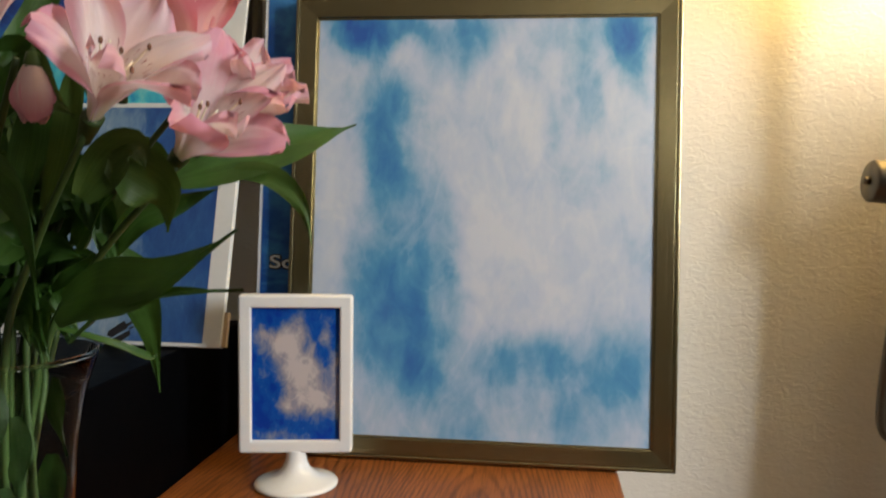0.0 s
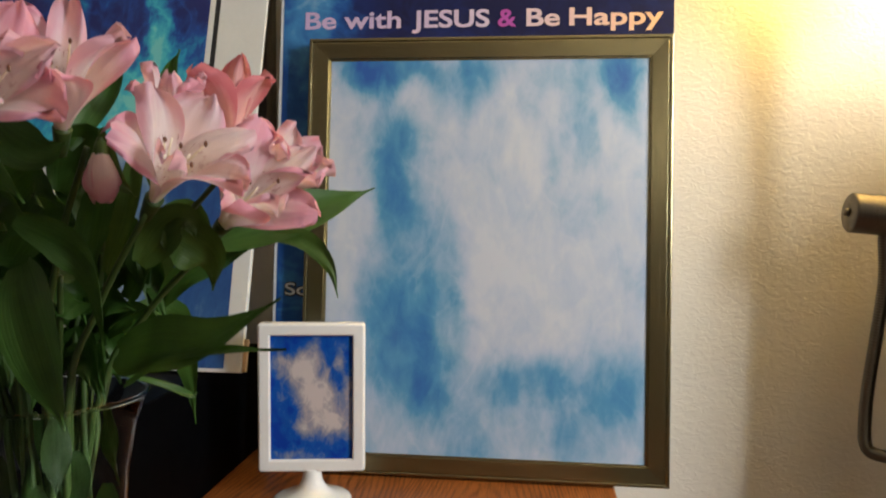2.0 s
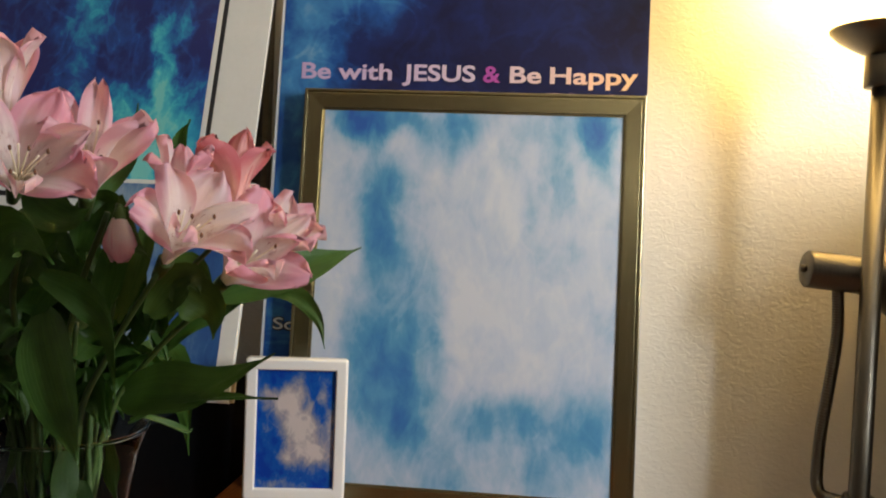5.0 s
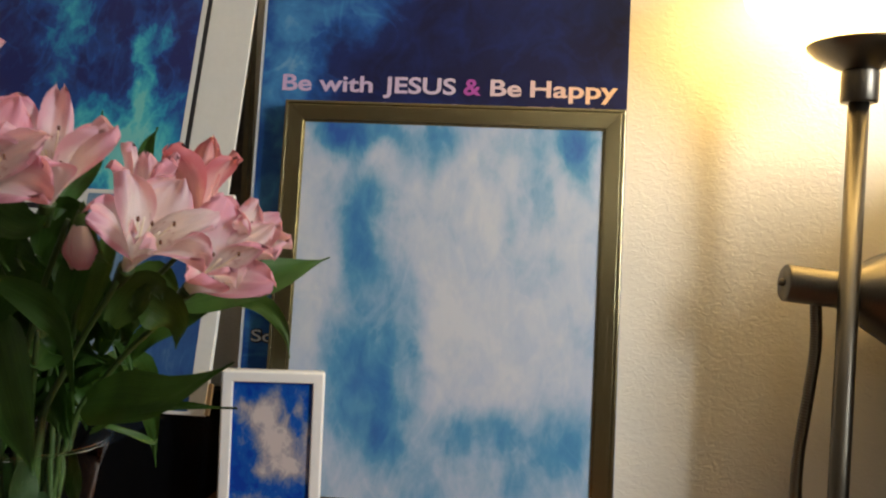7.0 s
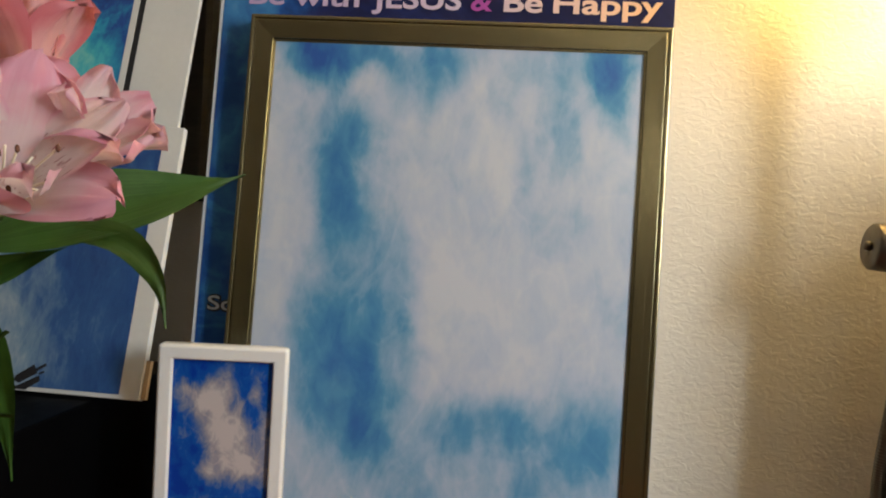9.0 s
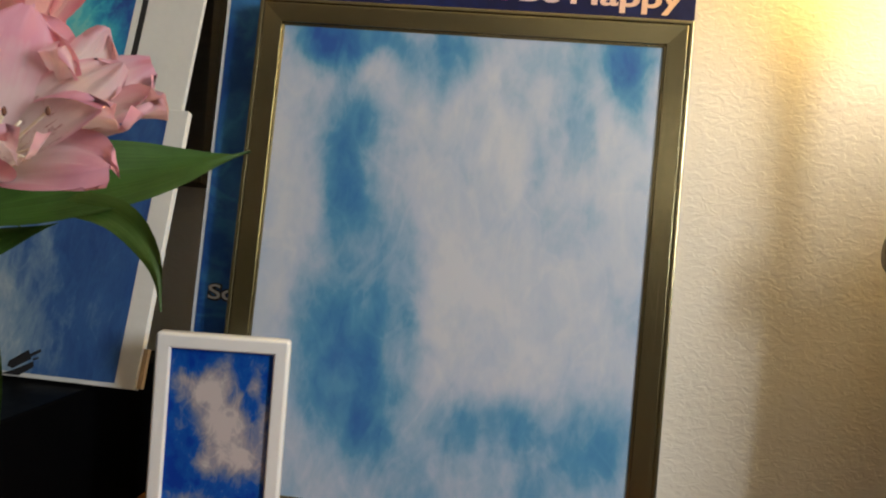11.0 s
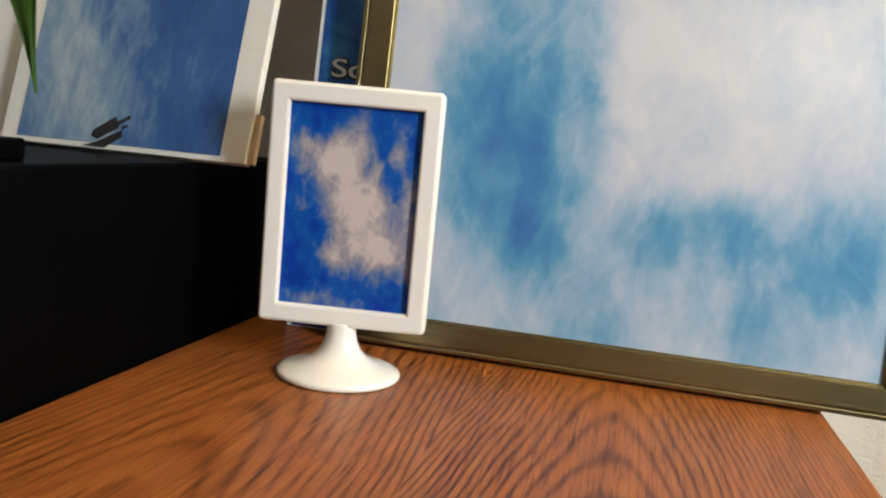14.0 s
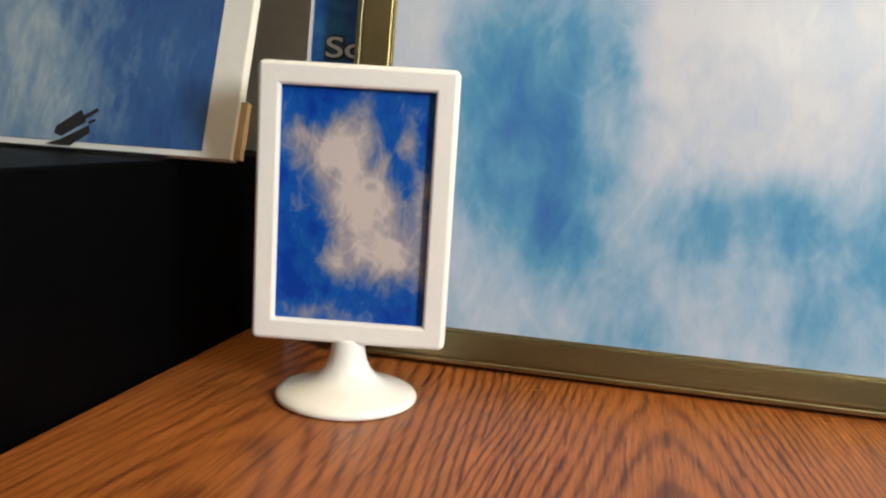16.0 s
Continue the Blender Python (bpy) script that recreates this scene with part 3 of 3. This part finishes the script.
# ---- boards on the black cabinet ----
low = thing("mounted_photo", pose(-0.3665, 0.8790, BZ + 0.003, -15.5), "white-bordered print of a hazy blue sky on the black cabinet", "picture")
part("board", box(-0.1075, 0.1075, 0.0, 0.009, 0.0, 0.287, 0.0006, 1), MAT_BOARD, low)
part("print", sheet(-0.0925, 0.0865, -0.0005, 0.0045, 0.281), HAZE_PRINT, low)
part("card_edge", box(0.1078, 0.1122, 0.0030, 0.0088, 0.0015, 0.040), KRAFT, low, "bare beige card edge")
mark = bmesh.new()
for pts in (((-.0245, .0115), (-.0235, .0165), (-.006, .0290), (-.0010, .0205), (-.0185, .0095)), ((-.030, .0035), (-.0105, .0035), (.003, .0130), (.0015, .0185), (-.0185, .0075)),
            ((-.0030, .0215), (.0075, .0285), (.0060, .0310), (-.0045, .0245)), ((.0012, .0190), (.0062, .0215), (.0055, .0232), (.0002, .0208))):
    mark.faces.new([mark.verts.new((x - 0.001, -0.0010, z - 0.002)) for x, z in pts])
part("silhouette", mark, INK, low, "black printed silhouette")

tall = thing("matted_picture", pose(-0.5175, 0.8930, BZ + 0.003, -16.2), "cyan and deep blue print in a white mat", "picture")
part("mat", box(-0.2425, 0.2425, 0.0, 0.006, 0.0, 0.92, 0.0006, 1), MAT_BOARD, tall)
part("black_line", box(-0.182, 0.179, -0.0010, -0.0002, 0.258, 0.862), INK, tall)
part("inner_border", box(-0.180, 0.1725, -0.0018, -0.0011, 0.265, 0.856), MAT_BOARD, tall)
part("print", sheet(-0.175, 0.1655, -0.0022, 0.272, 0.85), SWIRL_PRINT, tall)
words("ks,", 0.121, 0.150, (1.193 - BZ) / math.cos(radians(16.2)), 0.014, LETTER_RED, tall, -0.0024)

# ---- dark frame on the wall ----
dark = thing("dark_wall_frame", pose(-0.538, Y1 - 0.026, 1.095), "dark wooden picture frame hanging behind the boards", "picture frame")
dark_corners = [(-0.25, 0), (0.25, 0), (0.25, 0.6), (-0.25, 0.6)]
for i in range(4):
    part("frame_bar", moulding(dark_corners, [(0, 0.025), (0, 0.006), (0.006, 0), (0.012, 0.002), (0.030, 0.006), (0.034, 0.012), (0.034, 0.025)], i), DARK_WOOD, dark)
part("panel", box(-0.22, 0.22, 0.014, 0.025, 0.03, 0.57), DARK_WOOD, dark)

# ---- floor lamp ----
lamp = thing("floor_lamp", pose(0, 0, 0), "brushed nickel floor lamp with lit opal bowl and reading light", "lamp")
LX, LY = 0.522, 0.955
at = (LX, LY, 0)
part("base", lathe([(0, 0), (0.125, 0), (0.13, 0.006), (0.125, 0.018), (0.03, 0.026), (0.014, 0.034), (0, 0.034)], at), NICKEL, lamp, smooth=True)
part("pole", lathe([(0, 0.03), (0.0122, 0.03), (0.0122, 1.325), (0, 1.325)], at, 28), NICKEL, lamp, smooth=True)
part("collar", lathe([(0.012, 1.316), (0.0205, 1.316), (0.0215, 1.318), (0.0215, 1.352), (0.0205, 1.356), (0.012, 1.356)], at, 36), NICKEL, lamp, smooth=True)
part("cup", lathe([(0.020, 1.355), (0.030, 1.360), (0.052, 1.3735), (0.0625, 1.384), (0.0635, 1.3865), (0.0600, 1.3865), (0.020, 1.362)], at, 48), NICKEL, lamp, smooth=True)
part("glass_bowl", lathe([(0.058, 1.3845), (0.075, 1.392), (0.105, 1.413), (0.135, 1.440), (0.144, 1.475), (0.1475, 1.505), (0.1445, 1.505), (0.139, 1.476), (0.130, 1.444), (0.100, 1.418), (0.070, 1.397), (0, 1.388)], at, 56), OPAL, lamp, "glowing opal glass bowl", smooth=True)
axis = Vector((0.985, 0.05, -0.08)).normalized()
end = Vector((0.4545, 0.988, 1.091))
head = part("reading_head", lathe([(0, 0.0), (0.0215, 0.0), (0.0240, 0.0025), (0.0240, 0.070), (0.0260, 0.072), (0.0300, 0.085), (0.048, 0.110), (0.068, 0.150), (0.082, 0.195), (0.090, 0.235), (0.088, 0.235), (0.066, 0.154), (0, 0.100)], end, 44, axis), NICKEL, lamp, smooth=True)
part("end_knob", lathe([(0, -0.006), (0.004, -0.006), (0.005, -0.004), (0.005, 0.001), (0, 0.001)], end, 20, axis), NICKEL, head, smooth=True)
part("gooseneck", ribbed([(0.522, 0.955, 0.800), (0.506, 0.972, 0.8005), (0.490, 0.985, 0.802), (0.4845, 0.990, 0.812), (0.4835, 0.991, 0.835), (0.486, 0.992, 0.88), (0.494, 0.993, 0.95), (0.500, 0.994, 1.01), (0.497, 0.993, 1.070)], 0.0078, 54), NICKEL, lamp, "ribbed metal gooseneck arm", smooth=True)
part("clamp", lathe([(0.0125, 0.786), (0.018, 0.786), (0.019, 0.789), (0.019, 0.811), (0.018, 0.814), (0.0125, 0.814)], at, 28), NICKEL, lamp, smooth=True)


# ---- flowers in a glass vase ----
VX, VY = -0.213, 0.44
vase = thing("glass_vase", pose(VX, VY, TZ), "clear flared glass vase with water on the oak top", "vase")
glass = part("glass", lathe([(0, 0.0), (0.034, 0.0), (0.0365, 0.003), (0.038, 0.06), (0.0405, 0.13), (0.0440, 0.180), (0.0500, 0.212), (0.0560, 0.229), (0.0566, 0.2302), (0.0552, 0.2302),
                             (0.0488, 0.212), (0.0428, 0.180), (0.0393, 0.13), (0.0368, 0.06), (0.0345, 0.012), (0, 0.010)], segments=56), GLASS, vase, smooth=True)
part("rim", lathe([(0.0548, 0.2296), (0.0556, 0.2288), (0.0568, 0.2290), (0.0572, 0.2302), (0.0566, 0.2314), (0.0554, 0.2314), (0.0548, 0.2306), (0.0548, 0.2296)], segments=56), RIM_GLASS, vase, "rounded glass rim", True)
water = part("water", lathe([(0, 0.0105), (0.0338, 0.0125), (0.0362, 0.06), (0.0384, 0.118), (0, 0.118)], segments=48), WATER, vase, smooth=True)
for ob in (glass, water):
    ob.visible_shadow = False

rng = random.Random(7)


def petal(base, way, out, length, width, curl, cup, ruffle, narrow=0.5, n=17, k=13):
    """A petal that starts at base along way and bends towards out."""
    bm = bmesh.new()
    uv = bm.loops.layers.uv.new("UVMap")
    way, out = Vector(way).normalized(), Vector(out).normalized()
    side = way.cross(out).normalized()
    grid, pos, ph = [], Vector(base), rng.uniform(0, 6)
    for i in range(n):
        s = i / (n - 1)
        a = radians(curl[0] + (curl[1] - curl[0]) * s ** 1.8)
        d = way * math.cos(a) + out * math.sin(a)
        nrm = way * -math.sin(a) + out * math.cos(a)
        if i:
            pos = pos + d * (length / (n - 1))
        q = max(0.0, (s - 0.66) / 0.34)
        w = width * (0.15 + 0.85 * math.sin(math.pi / 2 * min(1, s / 0.70)) ** 1.8) * math.sqrt(max(0.0, 1 - 0.93 * q ** 2.6))
        row = []
        for j in range(k):
            u = 2 * j / (k - 1) - 1
            wave = ruffle * s * s * (math.sin(4 * u + ph + 3 * s) + 0.45 * math.sin(11 * u - ph + 6 * s)) * (0.25 + 0.75 * abs(u))
            row.append(bm.verts.new(pos + side * (w * u) - nrm * (cup * w * u * u) + nrm * wave + d * ((0.30 * u * u - 0.62 * u ** 4) * 0.16 * length * s * s)))
        grid.append(row)
    for i in range(n - 1):
        for j in range(k - 1):
            f = bm.faces.new((grid[i][j], grid[i][j + 1], grid[i + 1][j + 1], grid[i + 1][j]))
            for loop, (ii, jj) in zip(f.loops, ((i, j), (i, j + 1), (i + 1, j + 1), (i + 1, j))):
                loop[uv].uv = (jj / (k - 1), ii / (n - 1))
    return bm


def leaf(points, width, twist, fold=0.35, n=16, k=7):
    """A pointed leaf along a rounded line; twist turns its face round that line."""
    bm = bmesh.new()
    uv = bm.loops.layers.uv.new("UVMap")
    line = smooth_path(points, max(3, n // (len(points) - 1)))
    n = len(line)
    grid = []
    for i, c in enumerate(line):
        s = i / (n - 1)
        way = (line[min(i + 1, n - 1)] - line[max(i - 1, 0)]).normalized()
        side = way.cross(Vector((0.15, -1, 0.25))).normalized()
        turn = Matrix.Rotation(radians(twist[0] + (twist[1] - twist[0]) * s), 3, way)
        side = turn @ side
        up = side.cross(way)
        w = width * 0.5 * (0.10 + 0.90 * math.sin(math.pi * min(1, s * 0.93 + 0.07) ** 0.85)) * (1 - s ** 6)
        row = []
        for j in range(k):
            u = 2 * j / (k - 1) - 1
            row.append(bm.verts.new(c + side * (w * u) + up * (fold * w * abs(u) ** 1.5 + 0.0008 * math.sin(9 * s + 4 * u))))
        grid.append(row)
    for i in range(n - 1):
        for j in range(k - 1):
            f = bm.faces.new((grid[i][j], grid[i][j + 1], grid[i + 1][j + 1], grid[i + 1][j]))
            for loop, (ii, jj) in zip(f.loops, ((i, j), (i, j + 1), (i + 1, j + 1), (i + 1, j))):
                loop[uv].uv = (jj / (k - 1), ii / (n - 1))
    return bm


def blossom(parent, base, way, size, spread=62, turn=0.0, old=False):
    """A funnel of three broad and three narrow petals with stamens, under a short green neck."""
    base, way = Vector(base), Vector(way).normalized()
    a = way.cross(Vector((0, 0, 1)))
    a = a.normalized() if a.length > 1e-3 else Vector((1, 0, 0))
    b = way.cross(a)
    neck = part("blossom", tube([base - way * 0.012 * size, base - way * 0.004 * size, base + way * 0.004 * size], 0.0030 * size, 4, 10, 0.0050 * size), STEM, parent, "green ovary below pink petals", True)
    for i in range(6):
        inner = i % 2
        ang = radians(turn + 60 * i + rng.uniform(-9, 9))
        out = a * math.cos(ang) + b * math.sin(ang)
        length = (0.066 if not inner else 0.068) * size * rng.uniform(0.93, 1.06)
        width = (0.0172 if not inner else 0.0102) * size * rng.uniform(0.9, 1.1)
        curl = (10 + rng.uniform(-3, 3), spread + rng.uniform(-14, 14) - (14 if inner else 0))
        bm = petal(base + out * 0.002 * size, way, out, length, width, curl, 0.20 if not inner else 0.34, 0.0066 * size)
        part("petal", bm, PETAL_OLD if old else (PETAL_IN if inner else PETAL), neck, smooth=True)
    bm = bmesh.new()
    for i in range(9):
        ang = radians(turn + 30 + 72 * i + (36 if i > 4 else 0))
        out = a * math.cos(ang) + b * math.sin(ang) + Vector((0, 0, -0.4))
        tip = base + way * (0.040 + 0.006 * (i % 3) - (0.008 if i > 4 else 0)) * size + out * 0.009 * size
        tube([base, base + way * 0.024 * size + out * 0.003 * size, tip], 0.0006, 4, 6, 0.0005, bm)
    part("stamens", bm, CREAM, neck, smooth=True)
    bm = bmesh.new()
    for i in range(5):
        ang = radians(turn + 30 + 72 * i)
        out = a * math.cos(ang) + b * math.sin(ang) + Vector((0, 0, -0.4))
        tip = base + way * (0.040 + 0.006 * (i % 3)) * size + out * 0.009 * size
        bmesh.ops.create_icosphere(bm, subdivisions=1, radius=0.0010 * size, matrix=Matrix.Translation(tip) @ Matrix.Diagonal((1, 1, 1.7, 1)))
    part("anthers", bm, ANTHER, neck, smooth=True)


def flower_stem(points, label="leafy green stem with pink and cream streaked blossoms"):
    ob = thing("flower_stem", pose(0, 0, 0), label, "flower", group="flowers in the vase")
    part("stem", tube(points, 0.0025, 7, 10, 0.0017), STEM, ob, smooth=True)
    return ob


def foot_of(k):
    r = 0.010 + 0.019 * ((k * 0.618) % 1)
    return (VX + r * math.cos(k * 2.4), VY + r * math.sin(k * 2.4), TZ + 0.016)


# the stem of the middle blossom
s1 = flower_stem([foot_of(0), (-0.195, 0.425, 0.97), (-0.160, 0.400, 1.04), (-0.113, 0.369, 1.098)])
blossom(s1, (-0.111, 0.369, 1.101), (0.033, -0.029, 0.035), 1.04, 72, 0)
blossom(s1, (-0.126, 0.425, 1.125), (0.004, -0.010, 0.040), 0.80, 46, 30)
part("leaf", leaf([(-0.195, 0.385, 1.066), (-0.182, 0.372, 1.045), (-0.162, 0.358, 1.010), (-0.150, 0.350, 0.985)], 0.038, (10, 25)), LEAF_MID, s1, smooth=True)
part("leaf", leaf([(-0.160, 0.41, 1.06), (-0.140, 0.395, 1.095), (-0.130, 0.39, 1.125), (-0.122, 0.39, 1.110)], 0.012, (0, 60)), LEAF_PALE, s1, smooth=True)
part("leaf", leaf([(-0.118, 0.395, 1.085), (-0.108, 0.405, 1.080), (-0.098, 0.415, 1.068), (-0.100, 0.42, 1.050)], 0.030, (10, 30)), LEAF_PALE, s1, smooth=True)

# the stem of the blossoms that lean to the pictures
s2 = flower_stem([foot_of(1), (-0.190, 0.450, 0.97), (-0.155, 0.446, 1.03), (-0.094, 0.418, 1.083)])
blossom(s2, (-0.094, 0.419, 1.087), (0.037, -0.029, 0.028), 1.04, 70, 25)
blossom(s2, (-0.086, 0.436, 1.098), (0.032, -0.010, 0.032), 0.92, 54, 70)
part("leaf", leaf([(-0.105, 0.432, 1.077), (-0.080, 0.452, 1.088), (-0.050, 0.475, 1.098), (-0.020, 0.497, 1.111)], 0.036, (-5, -25), 0.3), LEAF_MID, s2, smooth=True)
part("leaf", leaf([(-0.110, 0.440, 1.076), (-0.083, 0.448, 1.081), (-0.056, 0.450, 1.079), (-0.038, 0.447, 1.064), (-0.032, 0.445, 1.044)], 0.0145, (-55, 20), 0.2), LEAF_PALE, s2, smooth=True)
part("leaf", leaf([(-0.150, 0.456, 1.035), (-0.132, 0.452, 1.055), (-0.112, 0.46, 1.064), (-0.092, 0.47, 1.073)], 0.016, (10, 30)), LEAF, s2, smooth=True)

# the back stem, whose blossom fades
s3 = flower_stem([foot_of(2), (-0.195, 0.470, 0.98), (-0.165, 0.475, 1.06), (-0.102, 0.450, 1.122)])
blossom(s3, (-0.102, 0.450, 1.122), (0.000, 0.004, 0.050), 0.98, 42, 5, True)
part("leaf", leaf([(-0.146, 0.475, 1.140), (-0.150, 0.473, 1.170), (-0.147, 0.472, 1.186), (-0.141, 0.47, 1.198)], 0.013, (20, -30)), LEAF, s3, smooth=True)
part("leaf", leaf([(-0.170, 0.478, 1.045), (-0.158, 0.490, 1.080), (-0.145, 0.498, 1.090), (-0.130, 0.502, 1.066)], 0.030, (25, 10)), LEAF_PALE, s3, smooth=True)

# the stem of the upper blossom
s4 = flower_stem([foot_of(3), (-0.205, 0.420, 0.98), (-0.180, 0.395, 1.07), (-0.149, 0.374, 1.130)])
blossom(s4, (-0.158, 0.366, 1.136), (0.014, -0.018, 0.036), 1.0, 56, 80)
part("leaf", leaf([(-0.170, 0.39, 1.13), (-0.160, 0.41, 1.16), (-0.155, 0.415, 1.18), (-0.150, 0.41, 1.20)], 0.016, (20, -10)), LEAF, s4, smooth=True)

# the stem of the blossoms at the far side
s5 = flower_stem([foot_of(4), (-0.225, 0.425, 0.98), (-0.215, 0.385, 1.07), (-0.180, 0.342, 1.122)])
blossom(s5, (-0.182, 0.335, 1.140), (0.026, -0.030, 0.020), 1.0, 76, 10)
blossom(s5, (-0.184, 0.330, 1.168), (-0.004, -0.006, 0.036), 0.90, 46, 40)
part("leaf", leaf([(-0.225, 0.39, 1.07), (-0.205, 0.375, 1.098), (-0.190, 0.370, 1.098), (-0.176, 0.372, 1.075)], 0.030, (15, 40)), LEAF, s5, smooth=True)
part("leaf", leaf([(-0.228, 0.40, 1.06), (-0.245, 0.38, 1.09), (-0.262, 0.37, 1.08), (-0.270, 0.36, 1.05)], 0.026, (-10, 20)), LEAF, s5, smooth=True)

# dense foliage behind the blossoms of that stem
for k in range(14):
    p = Vector((-0.235 + 0.0065 * k, 0.455 + rng.uniform(-0.02, 0.015), 1.030 + 0.045 * ((k * 0.618) % 1)))
    q = p + Vector((rng.uniform(-0.02, 0.03), rng.uniform(-0.01, 0.01), rng.uniform(0.028, 0.050)))
    part("leaf", leaf([p, p.lerp(q, 0.5) + Vector((0, 0, 0.006)), q], rng.uniform(0.014, 0.024), (rng.uniform(-30, 30), rng.uniform(-40, 40))), LEAF, s5, smooth=True)

# the low leafy stem with a bud
s6 = flower_stem([foot_of(5), (-0.200, 0.455, 0.97), (-0.180, 0.440, 1.06), (-0.154, 0.395, 1.128), (-0.143, 0.377, 1.134)], "leafy green stem with a drooping pink bud")
bud_base, bud_way = Vector((-0.143, 0.377, 1.134)), Vector((0.004, -0.006, -0.032)).normalized()
bud = part("bud", lathe([(0, 0), (0.0030, 0.001), (0.0042, 0.006), (0.0052, 0.014), (0.0056, 0.020), (0.0044, 0.026), (0.0024, 0.0295), (0.0, 0.031)], bud_base, 16, bud_way), LEAF_PALE, s6, "closed pink bud", True)
for out in ((0.5, -0.85, 0.1), (-0.9, -0.3, 0.1), (0.3, 0.9, 0.1)):
    part("sepal", petal(bud_base, bud_way, out, 0.037, 0.0098, (32, -30), 0.55, 0.0006), PETAL, bud, smooth=True)
part("leaf", leaf([(-0.165, 0.430, 1.008), (-0.125, 0.395, 1.020), (-0.085, 0.373, 1.028), (-0.036, 0.349, 1.056)], 0.038, (-15, -40), 0.25), LEAF_MID, s6, smooth=True)
part("leaf", leaf([(-0.186, 0.462, 1.005), (-0.180, 0.520, 1.022), (-0.174, 0.544, 0.985), (-0.170, 0.553, 0.931)], 0.029, (-20, 10), 0.25), LEAF_MID, s6, smooth=True)
part("leaf", leaf([(-0.160, 0.430, 0.990), (-0.115, 0.388, 1.014), (-0.070, 0.360, 1.027), (-0.033, 0.348, 1.031)], 0.010, (-40, -60), 0.2), LEAF, s6, smooth=True)
for points, width, twist, green in (
        (((-0.220, 0.392, 1.081), (-0.206, 0.395, 1.102), (-0.190, 0.392, 1.114), (-0.174, 0.388, 1.098)), 0.036, (15, 35), LEAF),
        (((-0.179, 0.398, 1.106), (-0.171, 0.399, 1.125), (-0.157, 0.396, 1.135), (-0.143, 0.392, 1.126)), 0.028, (10, 30), LEAF_MID),
        (((-0.215, 0.402, 1.064), (-0.202, 0.404, 1.085), (-0.188, 0.406, 1.095), (-0.167, 0.398, 1.086)), 0.03, (0, 30), LEAF),
        (((-0.145, 0.382, 1.141), (-0.140, 0.378, 1.126), (-0.132, 0.374, 1.112), (-0.122, 0.375, 1.104)), 0.013, (40, -20), LEAF_PALE),
        (((-0.184, 0.364, 1.092), (-0.160, 0.369, 1.080), (-0.146, 0.372, 1.061), (-0.140, 0.372, 1.016)), 0.022, (10, 40), LEAF_MID),
        (((-0.202, 0.340, 1.085), (-0.186, 0.332, 1.116), (-0.169, 0.329, 1.117), (-0.153, 0.326, 1.101)), 0.030, (15, 40), LEAF),
        (((-0.155, 0.400, 1.119), (-0.158, 0.400, 1.095), (-0.162, 0.398, 1.071), (-0.158, 0.399, 1.054)), 0.020, (-20, 30), LEAF_MID),
        (((-0.131, 0.394, 1.067), (-0.117, 0.396, 1.084), (-0.105, 0.397, 1.091), (-0.100, 0.398, 1.081)), 0.024, (20, -30), LEAF_PALE),
        (((-0.196, 0.366, 1.146), (-0.181, 0.363, 1.133), (-0.164, 0.361, 1.127), (-0.153, 0.362, 1.132)), 0.026, (30, 0), LEAF)):
    part("leaf", leaf(points, width, twist), green, s6, smooth=True)
part("leaf", leaf([(-0.188, 0.452, 0.995), (-0.158, 0.462, 0.984), (-0.142, 0.480, 0.972), (-0.140, 0.488, 0.972)], 0.007, (-60, -40)), LEAF, s6, smooth=True)

# leafy stems without blossoms that fill the vase
for k in range(6, 30):
    top = Vector((VX + rng.uniform(-0.085, 0.040), VY + rng.uniform(-0.045, 0.045), 1.085 + rng.uniform(-0.045, 0.035)))
    mid = Vector((VX, VY, 0.985)).lerp(Vector((top.x, top.y, 0.985)), 0.45)
    st = flower_stem([foot_of(k), mid, top], "green leafy stem among the pink flowers")
    for j in range(4):
        p = mid.lerp(top, 0.10 + 0.28 * j)
        ang = rng.uniform(0, 6.28)
        d = Vector((math.cos(ang), math.sin(ang), rng.uniform(-0.1, 0.5))) * rng.uniform(0.03, 0.055) * (0.55 if j == 0 else 1)
        part("leaf", leaf([p, p + d * 0.5 + Vector((0, 0, 0.010)), p + d + Vector((0, 0, rng.uniform(-0.03, 0.01)))], rng.uniform(0.014, 0.028), (rng.uniform(-50, 50), rng.uniform(-50, 50))), LEAF, st, smooth=True)

# leaves that hang down inside the vase, in the leaf green darkened for shade
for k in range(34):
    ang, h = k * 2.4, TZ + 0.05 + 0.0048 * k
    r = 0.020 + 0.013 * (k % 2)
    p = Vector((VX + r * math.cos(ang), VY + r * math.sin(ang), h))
    st = thing("loose_leaf", pose(0, 0, 0), "green leaf against the inside of the vase, coloured as shaded", "leaf", group="leaves in the vase")
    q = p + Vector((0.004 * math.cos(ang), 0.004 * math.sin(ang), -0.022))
    part("blade", leaf([p + Vector((0, 0, 0.022)), p, q], 0.019, (math.degrees(ang), math.degrees(ang) + 30), 0.15, 9, 5), LEAF_SHADED, st, smooth=True)
